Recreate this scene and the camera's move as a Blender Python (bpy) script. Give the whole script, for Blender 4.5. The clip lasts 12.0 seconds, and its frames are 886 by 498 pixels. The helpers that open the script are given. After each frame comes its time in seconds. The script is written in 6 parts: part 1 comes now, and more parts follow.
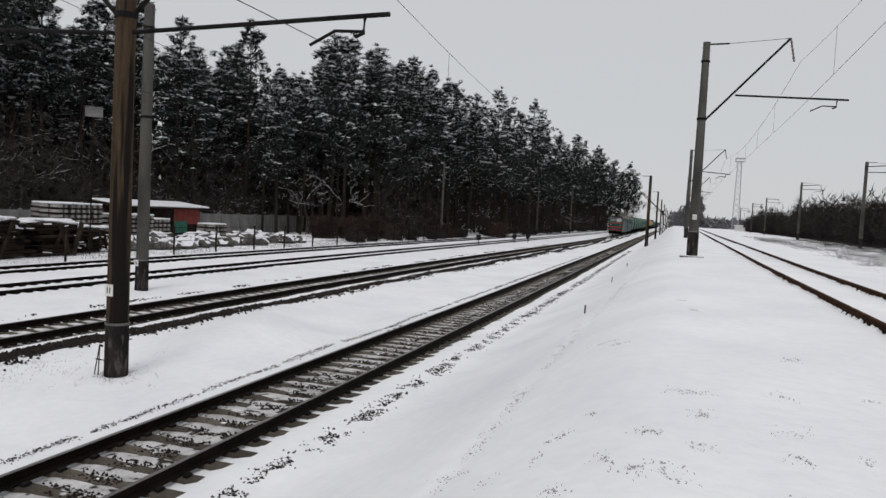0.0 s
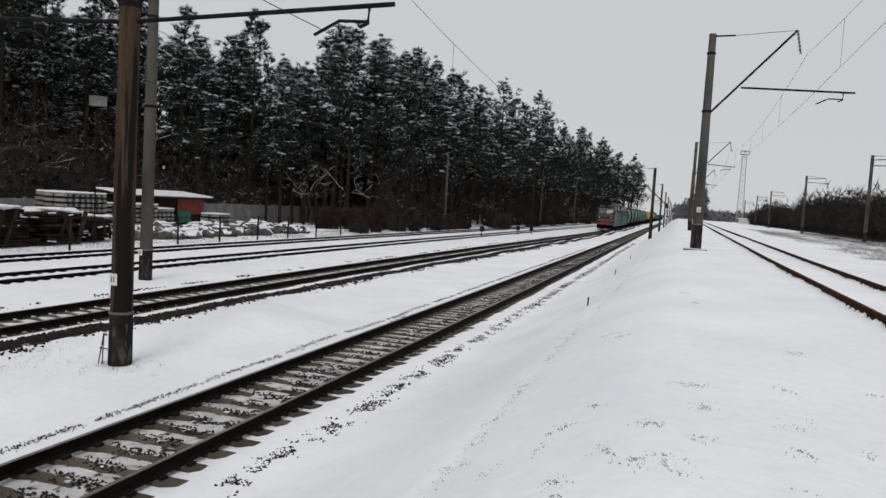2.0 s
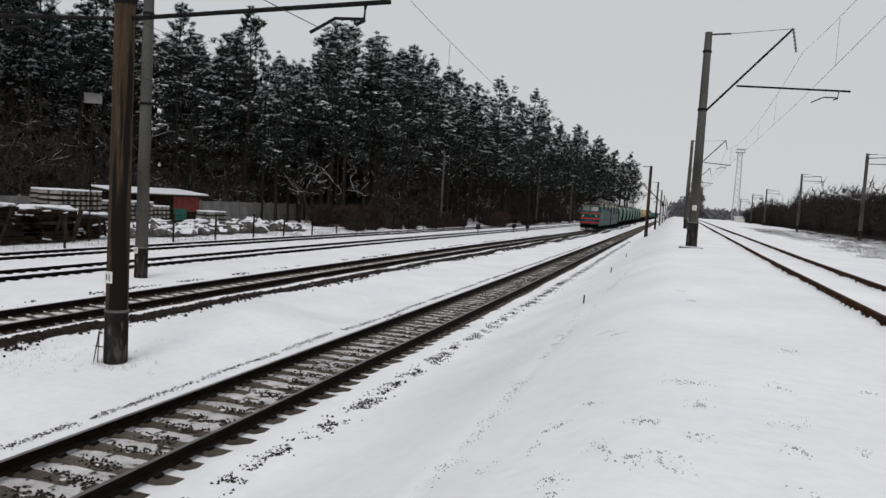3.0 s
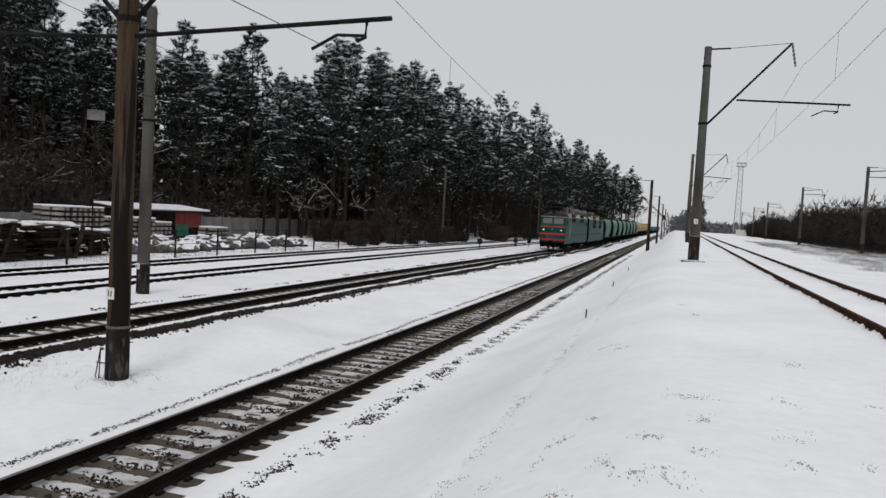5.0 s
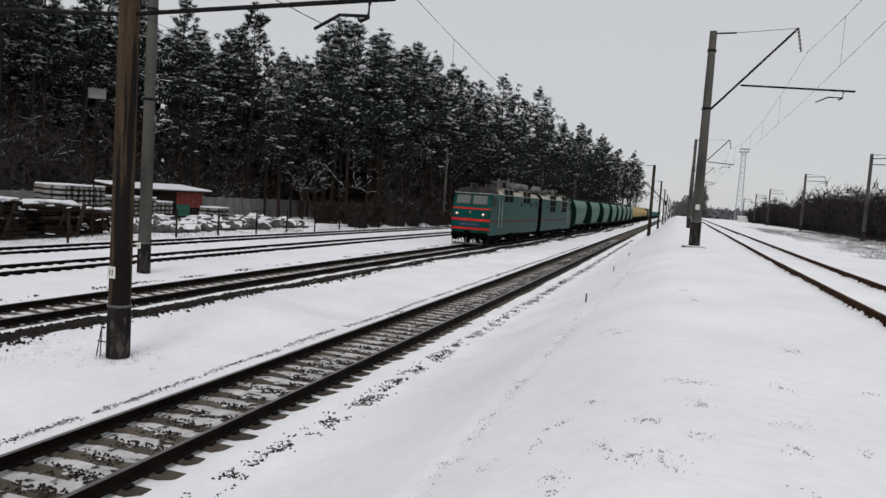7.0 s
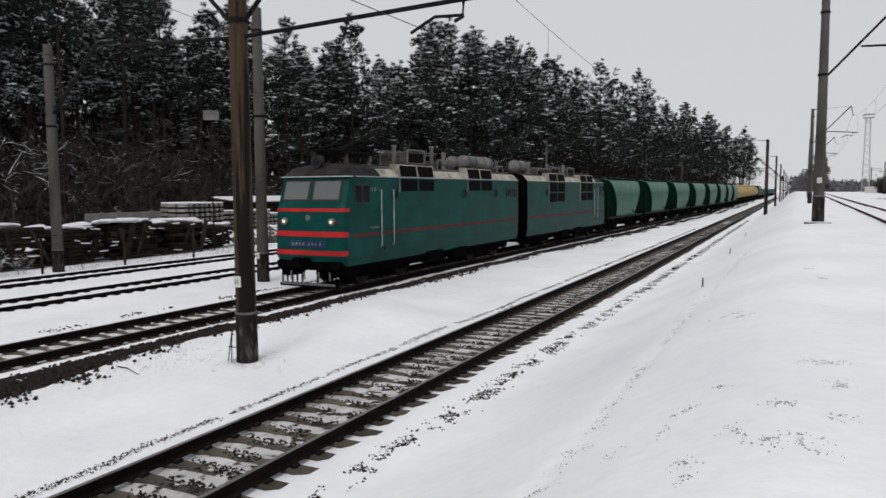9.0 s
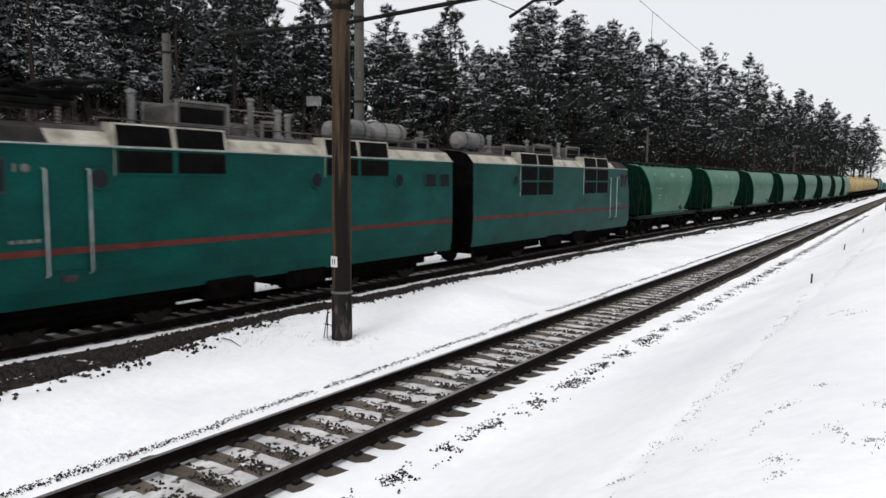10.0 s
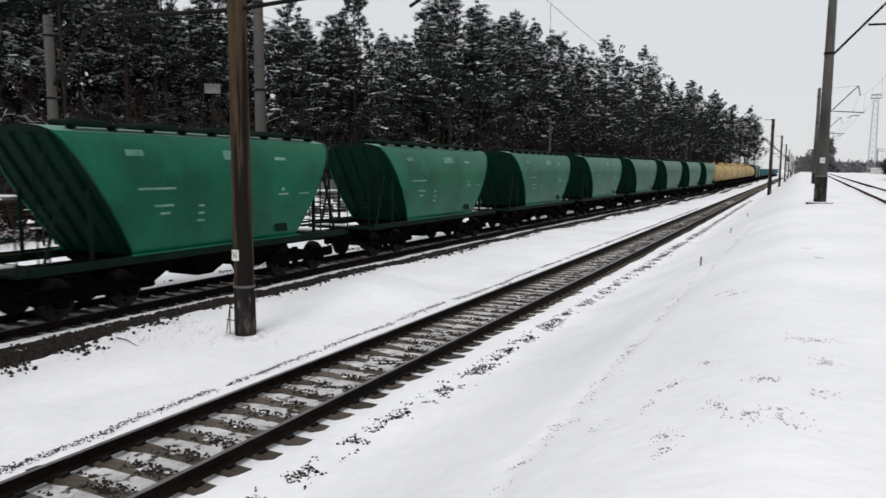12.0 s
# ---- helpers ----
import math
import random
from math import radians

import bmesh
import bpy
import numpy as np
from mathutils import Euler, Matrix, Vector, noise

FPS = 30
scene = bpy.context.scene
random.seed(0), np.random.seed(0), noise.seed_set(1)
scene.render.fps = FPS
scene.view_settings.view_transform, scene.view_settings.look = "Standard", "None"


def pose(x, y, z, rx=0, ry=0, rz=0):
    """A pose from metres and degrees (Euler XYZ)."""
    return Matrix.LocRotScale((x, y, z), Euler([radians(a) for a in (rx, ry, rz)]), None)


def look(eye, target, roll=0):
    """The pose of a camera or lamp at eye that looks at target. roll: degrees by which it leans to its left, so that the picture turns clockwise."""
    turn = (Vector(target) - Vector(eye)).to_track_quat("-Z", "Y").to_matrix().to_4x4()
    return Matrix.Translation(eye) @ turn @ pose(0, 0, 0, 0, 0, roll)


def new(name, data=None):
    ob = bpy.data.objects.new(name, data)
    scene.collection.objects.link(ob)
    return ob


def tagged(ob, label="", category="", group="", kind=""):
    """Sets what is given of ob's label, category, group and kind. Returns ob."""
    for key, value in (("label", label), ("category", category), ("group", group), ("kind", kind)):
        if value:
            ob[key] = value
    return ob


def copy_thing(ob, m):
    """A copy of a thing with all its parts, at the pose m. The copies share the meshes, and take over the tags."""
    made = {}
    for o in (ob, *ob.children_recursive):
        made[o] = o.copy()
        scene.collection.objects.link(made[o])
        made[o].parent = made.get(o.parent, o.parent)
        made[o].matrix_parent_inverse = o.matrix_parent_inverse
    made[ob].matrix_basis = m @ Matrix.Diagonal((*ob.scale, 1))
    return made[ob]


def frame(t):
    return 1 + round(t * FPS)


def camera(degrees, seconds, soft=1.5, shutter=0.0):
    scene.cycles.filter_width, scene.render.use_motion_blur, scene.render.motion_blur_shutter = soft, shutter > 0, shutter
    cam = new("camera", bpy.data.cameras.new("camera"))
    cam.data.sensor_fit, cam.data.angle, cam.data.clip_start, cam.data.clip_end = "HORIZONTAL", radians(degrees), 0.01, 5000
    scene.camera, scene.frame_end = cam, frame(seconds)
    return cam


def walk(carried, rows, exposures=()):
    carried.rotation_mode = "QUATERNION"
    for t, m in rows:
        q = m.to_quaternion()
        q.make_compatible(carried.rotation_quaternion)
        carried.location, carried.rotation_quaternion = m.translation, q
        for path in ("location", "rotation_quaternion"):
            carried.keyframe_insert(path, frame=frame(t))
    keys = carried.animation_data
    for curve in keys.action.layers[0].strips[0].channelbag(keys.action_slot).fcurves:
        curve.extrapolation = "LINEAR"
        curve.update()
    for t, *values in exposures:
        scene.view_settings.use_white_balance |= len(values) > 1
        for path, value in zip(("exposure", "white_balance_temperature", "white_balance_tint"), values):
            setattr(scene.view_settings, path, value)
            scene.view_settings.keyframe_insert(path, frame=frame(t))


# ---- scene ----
cam = camera(63.9, 12.0, soft=1.5, shutter=0.2)
PATH = [
    (0, pose(0.000, 0.000, 3.590, 86.93, -3.02, 18.35)),
    (0.5, pose(0.000, 0.000, 3.590, 86.92, -3.03, 18.50)),
    (1, pose(0.000, 0.000, 3.590, 86.14, -3.25, 18.81)),
    (1.5, pose(0.000, 0.000, 3.590, 86.24, -3.28, 18.81)),
    (2, pose(0.000, 0.000, 3.590, 86.21, -3.35, 18.64)),
    (2.5, pose(0.000, 0.000, 3.590, 86.11, -3.47, 18.31)),
    (3, pose(0.000, 0.000, 3.590, 86.06, -3.39, 18.33)),
    (5, pose(0.000, 0.000, 3.590, 87.24, -3.16, 18.45)),
    (5.5, pose(0.000, 0.000, 3.590, 87.38, -3.23, 18.46)),
    (6, pose(0.000, 0.000, 3.590, 85.72, -3.27, 18.63)),
    (6.5, pose(0.000, 0.000, 3.590, 85.82, -3.48, 18.33)),
    (6.7, pose(0.000, 0.000, 3.590, 85.82, -3.65, 18.39)),
    (8.3, pose(-0.033, -0.034, 3.551, 86.55, -2.41, 20.64)),
    (8.5, pose(-0.039, -0.045, 3.544, 86.56, -1.31, 22.25)),
    (8.8, pose(-0.040, -0.087, 3.559, 85.96, -0.34, 24.53)),
    (9, pose(-0.041, -0.115, 3.569, 85.29, 0.31, 26.62)),
    (9.25, pose(-0.016, -0.130, 3.567, 85.58, 0.01, 28.92)),
    (9.4, pose(-0.001, -0.139, 3.566, 85.62, -0.16, 30.25)),
    (9.5, pose(0.009, -0.145, 3.565, 85.61, -0.28, 31.42)),
    (9.8, pose(0.011, -0.143, 3.541, 85.06, -0.49, 33.29)),
    (10, pose(0.011, -0.142, 3.526, 84.25, -0.63, 34.29)),
    (10.25, pose(0.034, -0.128, 3.536, 83.22, -0.38, 34.62)),
    (10.5, pose(0.056, -0.114, 3.546, 83.19, -0.14, 34.63)),
    (10.8, pose(0.063, -0.116, 3.545, 83.83, -0.05, 34.68)),
    (11, pose(0.067, -0.117, 3.545, 84.02, 0.00, 34.01)),
    (11.2, pose(0.075, -0.094, 3.541, 84.13, -0.10, 31.49)),
    (11.5, pose(0.088, -0.059, 3.536, 83.63, -0.26, 27.03)),
    (11.6, pose(0.084, -0.065, 3.539, 83.45, -0.26, 25.79)),
    (11.8, pose(0.078, -0.076, 3.543, 83.37, -0.27, 25.31)),
    (12, pose(0.071, -0.087, 3.547, 83.43, -0.28, 26.91)),
]

walk(cam, PATH, exposures=[(0.0, 0.07), (8.3, 0.09), (9.3, 0.27), (10.0, 0.58), (11.0, 0.6), (12.0, 0.36)])

# ---- sky and light: an even overcast ----
world = bpy.data.worlds.new("overcast_sky")
scene.world = world
world.use_nodes = True
wt = world.node_tree
wt.nodes.clear()
w_out = wt.nodes.new("ShaderNodeOutputWorld")
w_bg = wt.nodes.new("ShaderNodeBackground")
w_sky = wt.nodes.new("ShaderNodeTexSky")
w_sky.sky_type, w_sky.sun_disc = "NISHITA", False
w_sky.sun_elevation, w_sky.sun_rotation = radians(46), radians(171)
w_gain = wt.nodes.new("ShaderNodeMix")
w_gain.data_type, w_gain.blend_type = "RGBA", "MULTIPLY"
w_gain.inputs["Factor"].default_value = 1.0
w_gain.inputs["B"].default_value = (0.1, 0.1, 0.1, 1)
w_mix = wt.nodes.new("ShaderNodeMix")
w_mix.data_type = "RGBA"
w_mix.inputs["Factor"].default_value = 0.95
w_mix.inputs["B"].default_value = (0.566, 0.575, 0.590, 1)
wt.links.new(w_sky.outputs["Color"], w_gain.inputs["A"])
wt.links.new(w_gain.outputs["Result"], w_mix.inputs["A"])
wt.links.new(w_mix.outputs["Result"], w_bg.inputs["Color"])
wt.links.new(w_bg.outputs["Background"], w_out.inputs["Surface"])
w_bg.inputs["Strength"].default_value = 1.0
sun_data = bpy.data.lights.new("sun", "SUN")
sun_data.energy, sun_data.angle, sun_data.color = 1.15, radians(30), (1.0, 0.97, 0.95)
sun = new("sun", sun_data)
sun.matrix_world = look((12, -75, 78), (0, 0, 0))


# ---- materials ----
def surface(name, dark, light, scale=4.0, rough=0.7, metal=0.0, bump=0.3, fine=40.0, patch=None, patch_scale=1.0, patch_edge=(0.5, 0.62),
            object_random=0.0, stretch=(1, 1, 1), dist=0.02, spec=0.22):
    """Two-scale procedural surface: broad tone from dark to light, fine grain in tone and relief, and patches of another colour."""
    m = bpy.data.materials.new(name)
    m.use_nodes = True
    t = m.node_tree
    b = t.nodes["Principled BSDF"]
    co = t.nodes.new("ShaderNodeTexCoord")
    mp = t.nodes.new("ShaderNodeMapping")
    mp.inputs["Scale"].default_value = stretch
    t.links.new(co.outputs["Object"], mp.inputs["Vector"])
    n1 = t.nodes.new("ShaderNodeTexNoise")
    n1.inputs["Scale"].default_value, n1.inputs["Detail"].default_value = scale, 5
    n2 = t.nodes.new("ShaderNodeTexNoise")
    n2.inputs["Scale"].default_value, n2.inputs["Detail"].default_value = fine, 3
    for n in (n1, n2):
        t.links.new(mp.outputs["Vector"], n.inputs["Vector"])
    add = t.nodes.new("ShaderNodeMath")
    add.operation = "MULTIPLY_ADD"
    add.inputs[1].default_value = 0.4
    t.links.new(n2.outputs["Fac"], add.inputs[0])
    t.links.new(n1.outputs["Fac"], add.inputs[2])
    ramp = t.nodes.new("ShaderNodeValToRGB")
    ramp.color_ramp.elements[0].position, ramp.color_ramp.elements[1].position = 0.45, 0.95
    ramp.color_ramp.elements[0].color, ramp.color_ramp.elements[1].color = (*dark, 1), (*light, 1)
    t.links.new(add.outputs[0], ramp.inputs["Fac"])
    colour = ramp.outputs["Color"]
    if patch:
        n3 = t.nodes.new("ShaderNodeTexNoise")
        n3.inputs["Scale"].default_value, n3.inputs["Detail"].default_value = patch_scale, 6
        t.links.new(mp.outputs["Vector"], n3.inputs["Vector"])
        edge = t.nodes.new("ShaderNodeValToRGB")
        edge.color_ramp.elements[0].position, edge.color_ramp.elements[1].position = patch_edge
        t.links.new(n3.outputs["Fac"], edge.inputs["Fac"])
        mix = t.nodes.new("ShaderNodeMix")
        mix.data_type = "RGBA"
        mix.inputs["B"].default_value = (*patch, 1)
        t.links.new(edge.outputs["Color"], mix.inputs["Factor"])
        t.links.new(colour, mix.inputs["A"])
        colour = mix.outputs["Result"]
    if object_random:
        info = t.nodes.new("ShaderNodeObjectInfo")
        span = t.nodes.new("ShaderNodeMapRange")
        span.inputs["To Min"].default_value, span.inputs["To Max"].default_value = 1 - object_random, 1 + object_random
        t.links.new(info.outputs["Random"], span.inputs["Value"])
        hsv = t.nodes.new("ShaderNodeHueSaturation")
        t.links.new(span.outputs["Result"], hsv.inputs["Value"])
        t.links.new(colour, hsv.inputs["Color"])
        colour = hsv.outputs["Color"]
    t.links.new(colour, b.inputs["Base Color"])
    b.inputs["Roughness"].default_value, b.inputs["Metallic"].default_value = rough, metal
    b.inputs["Specular IOR Level"].default_value = spec
    if bump:
        bp = t.nodes.new("ShaderNodeBump")
        bp.inputs["Strength"].default_value, bp.inputs["Distance"].default_value = bump, dist
        t.links.new(add.outputs[0], bp.inputs["Height"])
        t.links.new(bp.outputs["Normal"], b.inputs["Normal"])
    return m


M = {}
M["snow"] = surface("snow", (0.76, 0.765, 0.795), (0.89, 0.89, 0.905), 0.4, 0.75, 0, 0.7, 5.0, dist=0.08)
M["snow_cap"] = surface("snow_cap", (0.6, 0.61, 0.64), (0.8, 0.8, 0.83), 3, 0.8, 0, 0.3, 20)
M["dirty_snow"] = surface("dirty_snow", (0.3, 0.292, 0.285), (0.66, 0.65, 0.655), 2.2, 0.9, 0, 0.9, 18, patch=(0.035, 0.028, 0.022), patch_scale=4.5, patch_edge=(0.56, 0.63), dist=0.03, spec=0.1)
M["crusted_snow"] = surface("crusted_snow", (0.46, 0.455, 0.45), (0.78, 0.775, 0.785), 2.2, 0.9, 0, 0.8, 18, patch=(0.05, 0.042, 0.036), patch_scale=3.0, patch_edge=(0.62, 0.7), dist=0.03, spec=0.1)
# grey for snow crumbs; it also carries the soft shade of footprint dents
M["dent_shade_snow"] = surface("dent_shade_snow", (0.2, 0.2, 0.21), (0.5, 0.5, 0.51), 3, 0.9, 0, 0.3, 20, spec=0.1)
M["ballast"] = surface("ballast", (0.007, 0.006, 0.0055), (0.04, 0.032, 0.028), 3, 0.95, 0, 1.0, 28, patch=(0.8, 0.8, 0.83), patch_scale=2.6, patch_edge=(0.63, 0.68), dist=0.05, spec=0.06)
M["stone"] = surface("crushed_stone", (0.008, 0.007, 0.0065), (0.045, 0.039, 0.035), 9, 0.95, 0, 0.3, 50, spec=0.06)
M["rail"] = surface("rail_steel_dark", (0.0032, 0.0025, 0.002), (0.0125, 0.009, 0.007), 5, 0.7, 0.0, 0.2, 60, spec=0.05)
M["rail_head"] = surface("rail_running_surface", (0.12, 0.11, 0.11), (0.24, 0.22, 0.22), 3, 0.38, 0.7, 0.05, 60)
M["rust"] = surface("rusty_rail", (0.014, 0.008, 0.006), (0.07, 0.03, 0.014), 5, 0.9, 0, 0.3, 60, spec=0.06)
M["sleeper"] = surface("concrete_sleeper", (0.036, 0.031, 0.025), (0.125, 0.107, 0.087), 2.5, 0.9, 0, 0.5, 45, patch=(0.78, 0.78, 0.8), patch_scale=3.2, patch_edge=(0.65, 0.71), object_random=0.25, spec=0.1)
M["concrete"] = surface("weathered_concrete", (0.034, 0.033, 0.03), (0.105, 0.1, 0.09), 1.5, 0.9, 0, 0.4, 40, stretch=(1, 1, 0.25), spec=0.1)
M["concrete_brown"] = surface("stained_concrete", (0.014, 0.0105, 0.007), (0.115, 0.078, 0.048), 1.6, 0.9, 0, 0.5, 30, patch=(0.011, 0.009, 0.008), patch_scale=1.4, patch_edge=(0.45, 0.52), stretch=(3, 3, 0.16), spec=0.1)
M["tar"] = surface("tarred_foot", (0.008, 0.007, 0.007), (0.03, 0.026, 0.024), 3, 0.85, 0, 0.5, 30, patch=(0.07, 0.062, 0.055), patch_scale=4, patch_edge=(0.56, 0.66), stretch=(2, 2, 0.6), spec=0.06)
M["white_paint"] = surface("white_paint", (0.45, 0.45, 0.43), (0.75, 0.74, 0.7), 4, 0.6, 0, 0.1, 40)
M["black_bar"] = surface("black_print", (0.02, 0.02, 0.02), (0.05, 0.05, 0.05), 4, 0.6, 0, 0, 40, spec=0.06)
M["iron"] = surface("dark_iron", (0.006, 0.006, 0.0065), (0.024, 0.022, 0.021), 4, 0.75, 0.1, 0.2, 40, spec=0.05)
M["wire"] = surface("weathered_wire", (0.014, 0.014, 0.015), (0.035, 0.035, 0.037), 2, 0.7, 0, 0, 20, spec=0.05)
M["porcelain"] = surface("porcelain", (0.10, 0.08, 0.07), (0.2, 0.17, 0.15), 4, 0.3, 0, 0, 20)
M["loco_green"] = surface("loco_green", (0.0003, 0.029, 0.024), (0.0008, 0.065, 0.054), 0.7, 0.42, 0, 0.12, 9, patch=(0.002, 0.034, 0.029), patch_scale=0.9, patch_edge=(0.5, 0.85), stretch=(1, 1, 1.6), spec=0.09)
M["loco_red"] = surface("loco_red", (0.3, 0.007, 0.009), (0.5, 0.016, 0.016), 2, 0.45, 0, 0.05, 20)
M["loco_red_dull"] = surface("loco_red_dull", (0.055, 0.015, 0.013), (0.115, 0.03, 0.025), 1.5, 0.6, 0, 0.05, 20, spec=0.1)
M["cream"] = surface("dirty_cream", (0.24, 0.22, 0.18), (0.5, 0.47, 0.4), 1.2, 0.8, 0, 0.2, 20, patch=(0.14, 0.12, 0.1), patch_scale=1.6, patch_edge=(0.52, 0.75))
M["roof_grey"] = surface("sooty_roof", (0.02, 0.019, 0.018), (0.1, 0.094, 0.088), 1.5, 0.85, 0, 0.3, 25, spec=0.1)
M["roof_dark"] = surface("sooty_cab_roof", (0.012, 0.011, 0.011), (0.045, 0.042, 0.04), 1.5, 0.8, 0, 0.2, 25, spec=0.06)
M["tank_grey"] = surface("grey_air_tank", (0.06, 0.058, 0.057), (0.2, 0.195, 0.19), 1.5, 0.6, 0, 0.15, 25)
M["grille"] = surface("louvre_black", (0.002, 0.002, 0.002), (0.008, 0.007, 0.0065), 4, 0.8, 0, 0.2, 30, spec=0.05)
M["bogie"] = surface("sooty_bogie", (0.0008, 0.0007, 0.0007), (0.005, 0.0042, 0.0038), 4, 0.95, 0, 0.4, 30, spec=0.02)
M["wheel"] = surface("wheel_steel", (0.006, 0.005, 0.0045), (0.025, 0.021, 0.018), 4, 0.7, 0.1, 0.2, 30, spec=0.06)
M["plate_blue"] = surface("plate_blue", (0.006, 0.018, 0.055), (0.012, 0.04, 0.11), 3, 0.5, 0, 0, 20)
M["steel_bright"] = surface("worn_light_steel", (0.2, 0.22, 0.22), (0.4, 0.43, 0.42), 4, 0.5, 0.2, 0.1, 30)
M["hopper_green"] = surface("hopper_green", (0.0006, 0.044, 0.022), (0.002, 0.1, 0.051), 0.45, 0.36, 0, 0.1, 6, patch=(0.004, 0.118, 0.064), patch_scale=0.6, patch_edge=(0.45, 0.8), object_random=0.1, spec=0.16)
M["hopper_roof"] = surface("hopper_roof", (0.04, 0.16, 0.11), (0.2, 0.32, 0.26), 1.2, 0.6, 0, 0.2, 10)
M["hopper_dark"] = surface("hopper_frame_green", (0.0006, 0.005, 0.0025), (0.0015, 0.013, 0.007), 2, 0.7, 0, 0.2, 20, spec=0.1)
# hopper ends: dirt and the shadow between wagons, both put into a darker green
M["hopper_end"] = surface("shaded_dirty_hopper_end", (0.0006, 0.009, 0.005), (0.002, 0.026, 0.015), 0.8, 0.6, 0, 0.15, 8, spec=0.06)
M["tank_yellow"] = surface("tank_yellow", (0.3, 0.2, 0.06), (0.55, 0.4, 0.15), 0.7, 0.5, 0, 0.1, 8, patch=(0.2, 0.13, 0.06), patch_scale=0.8, patch_edge=(0.5, 0.75), object_random=0.15)
M["wagon_blue"] = surface("wagon_blue_green", (0.02, 0.075, 0.085), (0.06, 0.15, 0.16), 0.7, 0.6, 0, 0.1, 8, object_random=0.2)
M["bark"] = surface("pine_bark", (0.008, 0.0065, 0.006), (0.038, 0.028, 0.023), 3, 0.95, 0, 0.8, 14, stretch=(2, 2, 0.4), object_random=0.3, spec=0.05)
M["needles"] = surface("pine_needles", (0.008, 0.012, 0.0105), (0.032, 0.04, 0.036), 0.8, 0.8, 0, 0, 12, object_random=0.35, spec=0.05)
M["needle_snow"] = surface("snow_on_needles", (0.5, 0.52, 0.55), (0.84, 0.85, 0.88), 0.9, 0.8, 0, 0, 9)
M["twig"] = surface("bare_twigs", (0.022, 0.0195, 0.018), (0.075, 0.066, 0.06), 2, 0.95, 0, 0, 14, object_random=0.3, spec=0.1)
M["brush"] = surface("dark_brushwood", (0.017, 0.0145, 0.014), (0.052, 0.045, 0.043), 2, 0.95, 0, 0, 14, object_random=0.25, spec=0.05)
M["russet"] = surface("russet_twigs", (0.024, 0.017, 0.0145), (0.066, 0.046, 0.039), 2, 0.95, 0, 0, 14, object_random=0.25, spec=0.05)
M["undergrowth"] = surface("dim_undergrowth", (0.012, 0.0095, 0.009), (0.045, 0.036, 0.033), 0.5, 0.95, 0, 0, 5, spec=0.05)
M["wall_concrete"] = surface("grey_wall_panel", (0.08, 0.079, 0.077), (0.19, 0.184, 0.178), 1.0, 0.9, 0, 0.3, 20, stretch=(1, 1, 0.4))
M["block"] = surface("pale_blocks", (0.14, 0.135, 0.127), (0.29, 0.28, 0.265), 2, 0.9, 0, 0.3, 20, object_random=0.3)
M["timber"] = surface("dark_timber", (0.004, 0.0033, 0.0028), (0.038, 0.027, 0.02), 2, 0.9, 0, 0.4, 20, object_random=0.5, spec=0.06)
M["shed_red"] = surface("shed_red", (0.10, 0.018, 0.014), (0.2, 0.04, 0.03), 2, 0.7, 0, 0.1, 20)
M["shed_green"] = surface("shed_green", (0.01, 0.07, 0.05), (0.03, 0.13, 0.09), 2, 0.7, 0, 0.1, 20)
M["rubble"] = surface("grey_rubble", (0.025, 0.023, 0.022), (0.17, 0.162, 0.15), 1.5, 0.95, 0, 0.5, 12, object_random=0.3, spec=0.1)
# pale grey of the far trees: distance haze put into the base colour
M["haze_grey"] = surface("haze_grey_branches", (0.09, 0.09, 0.095), (0.2, 0.2, 0.21), 0.2, 0.95, 0, 0, 3, spec=0.05)
# tower steel lightened in colour to stand for the haze before it
M["far_grey"] = surface("haze_pale_lattice", (0.24, 0.245, 0.26), (0.36, 0.365, 0.38), 2, 0.7, 0, 0, 20)


def glass(name, tint, rough=0.08, gloss=0.5):
    m = bpy.data.materials.new(name)
    m.use_nodes = True
    b = m.node_tree.nodes["Principled BSDF"]
    b.inputs["Base Color"].default_value = (*tint, 1)
    b.inputs["Roughness"].default_value, b.inputs["IOR"].default_value = rough, 1.5
    b.inputs["Specular IOR Level"].default_value = gloss
    return m


def lamp_glow(name, colour, power):
    m = bpy.data.materials.new(name)
    m.use_nodes = True
    b = m.node_tree.nodes["Principled BSDF"]
    b.inputs["Emission Color"].default_value, b.inputs["Emission Strength"].default_value = (*colour, 1), power
    return m


M["window"] = glass("dusty_window", (0.006, 0.008, 0.011), 0.2, 0.15)
# dirty windshield glass; the sky's reflection is put into its pale base too
M["windshield"] = glass("windshield", (0.1, 0.108, 0.105), 0.12, 0.5)
M["headlight"] = lamp_glow("headlight_glow", (1.0, 0.82, 0.55), 1.6)
M["lens"] = glass("lamp_glass", (0.35, 0.3, 0.24), 0.1)


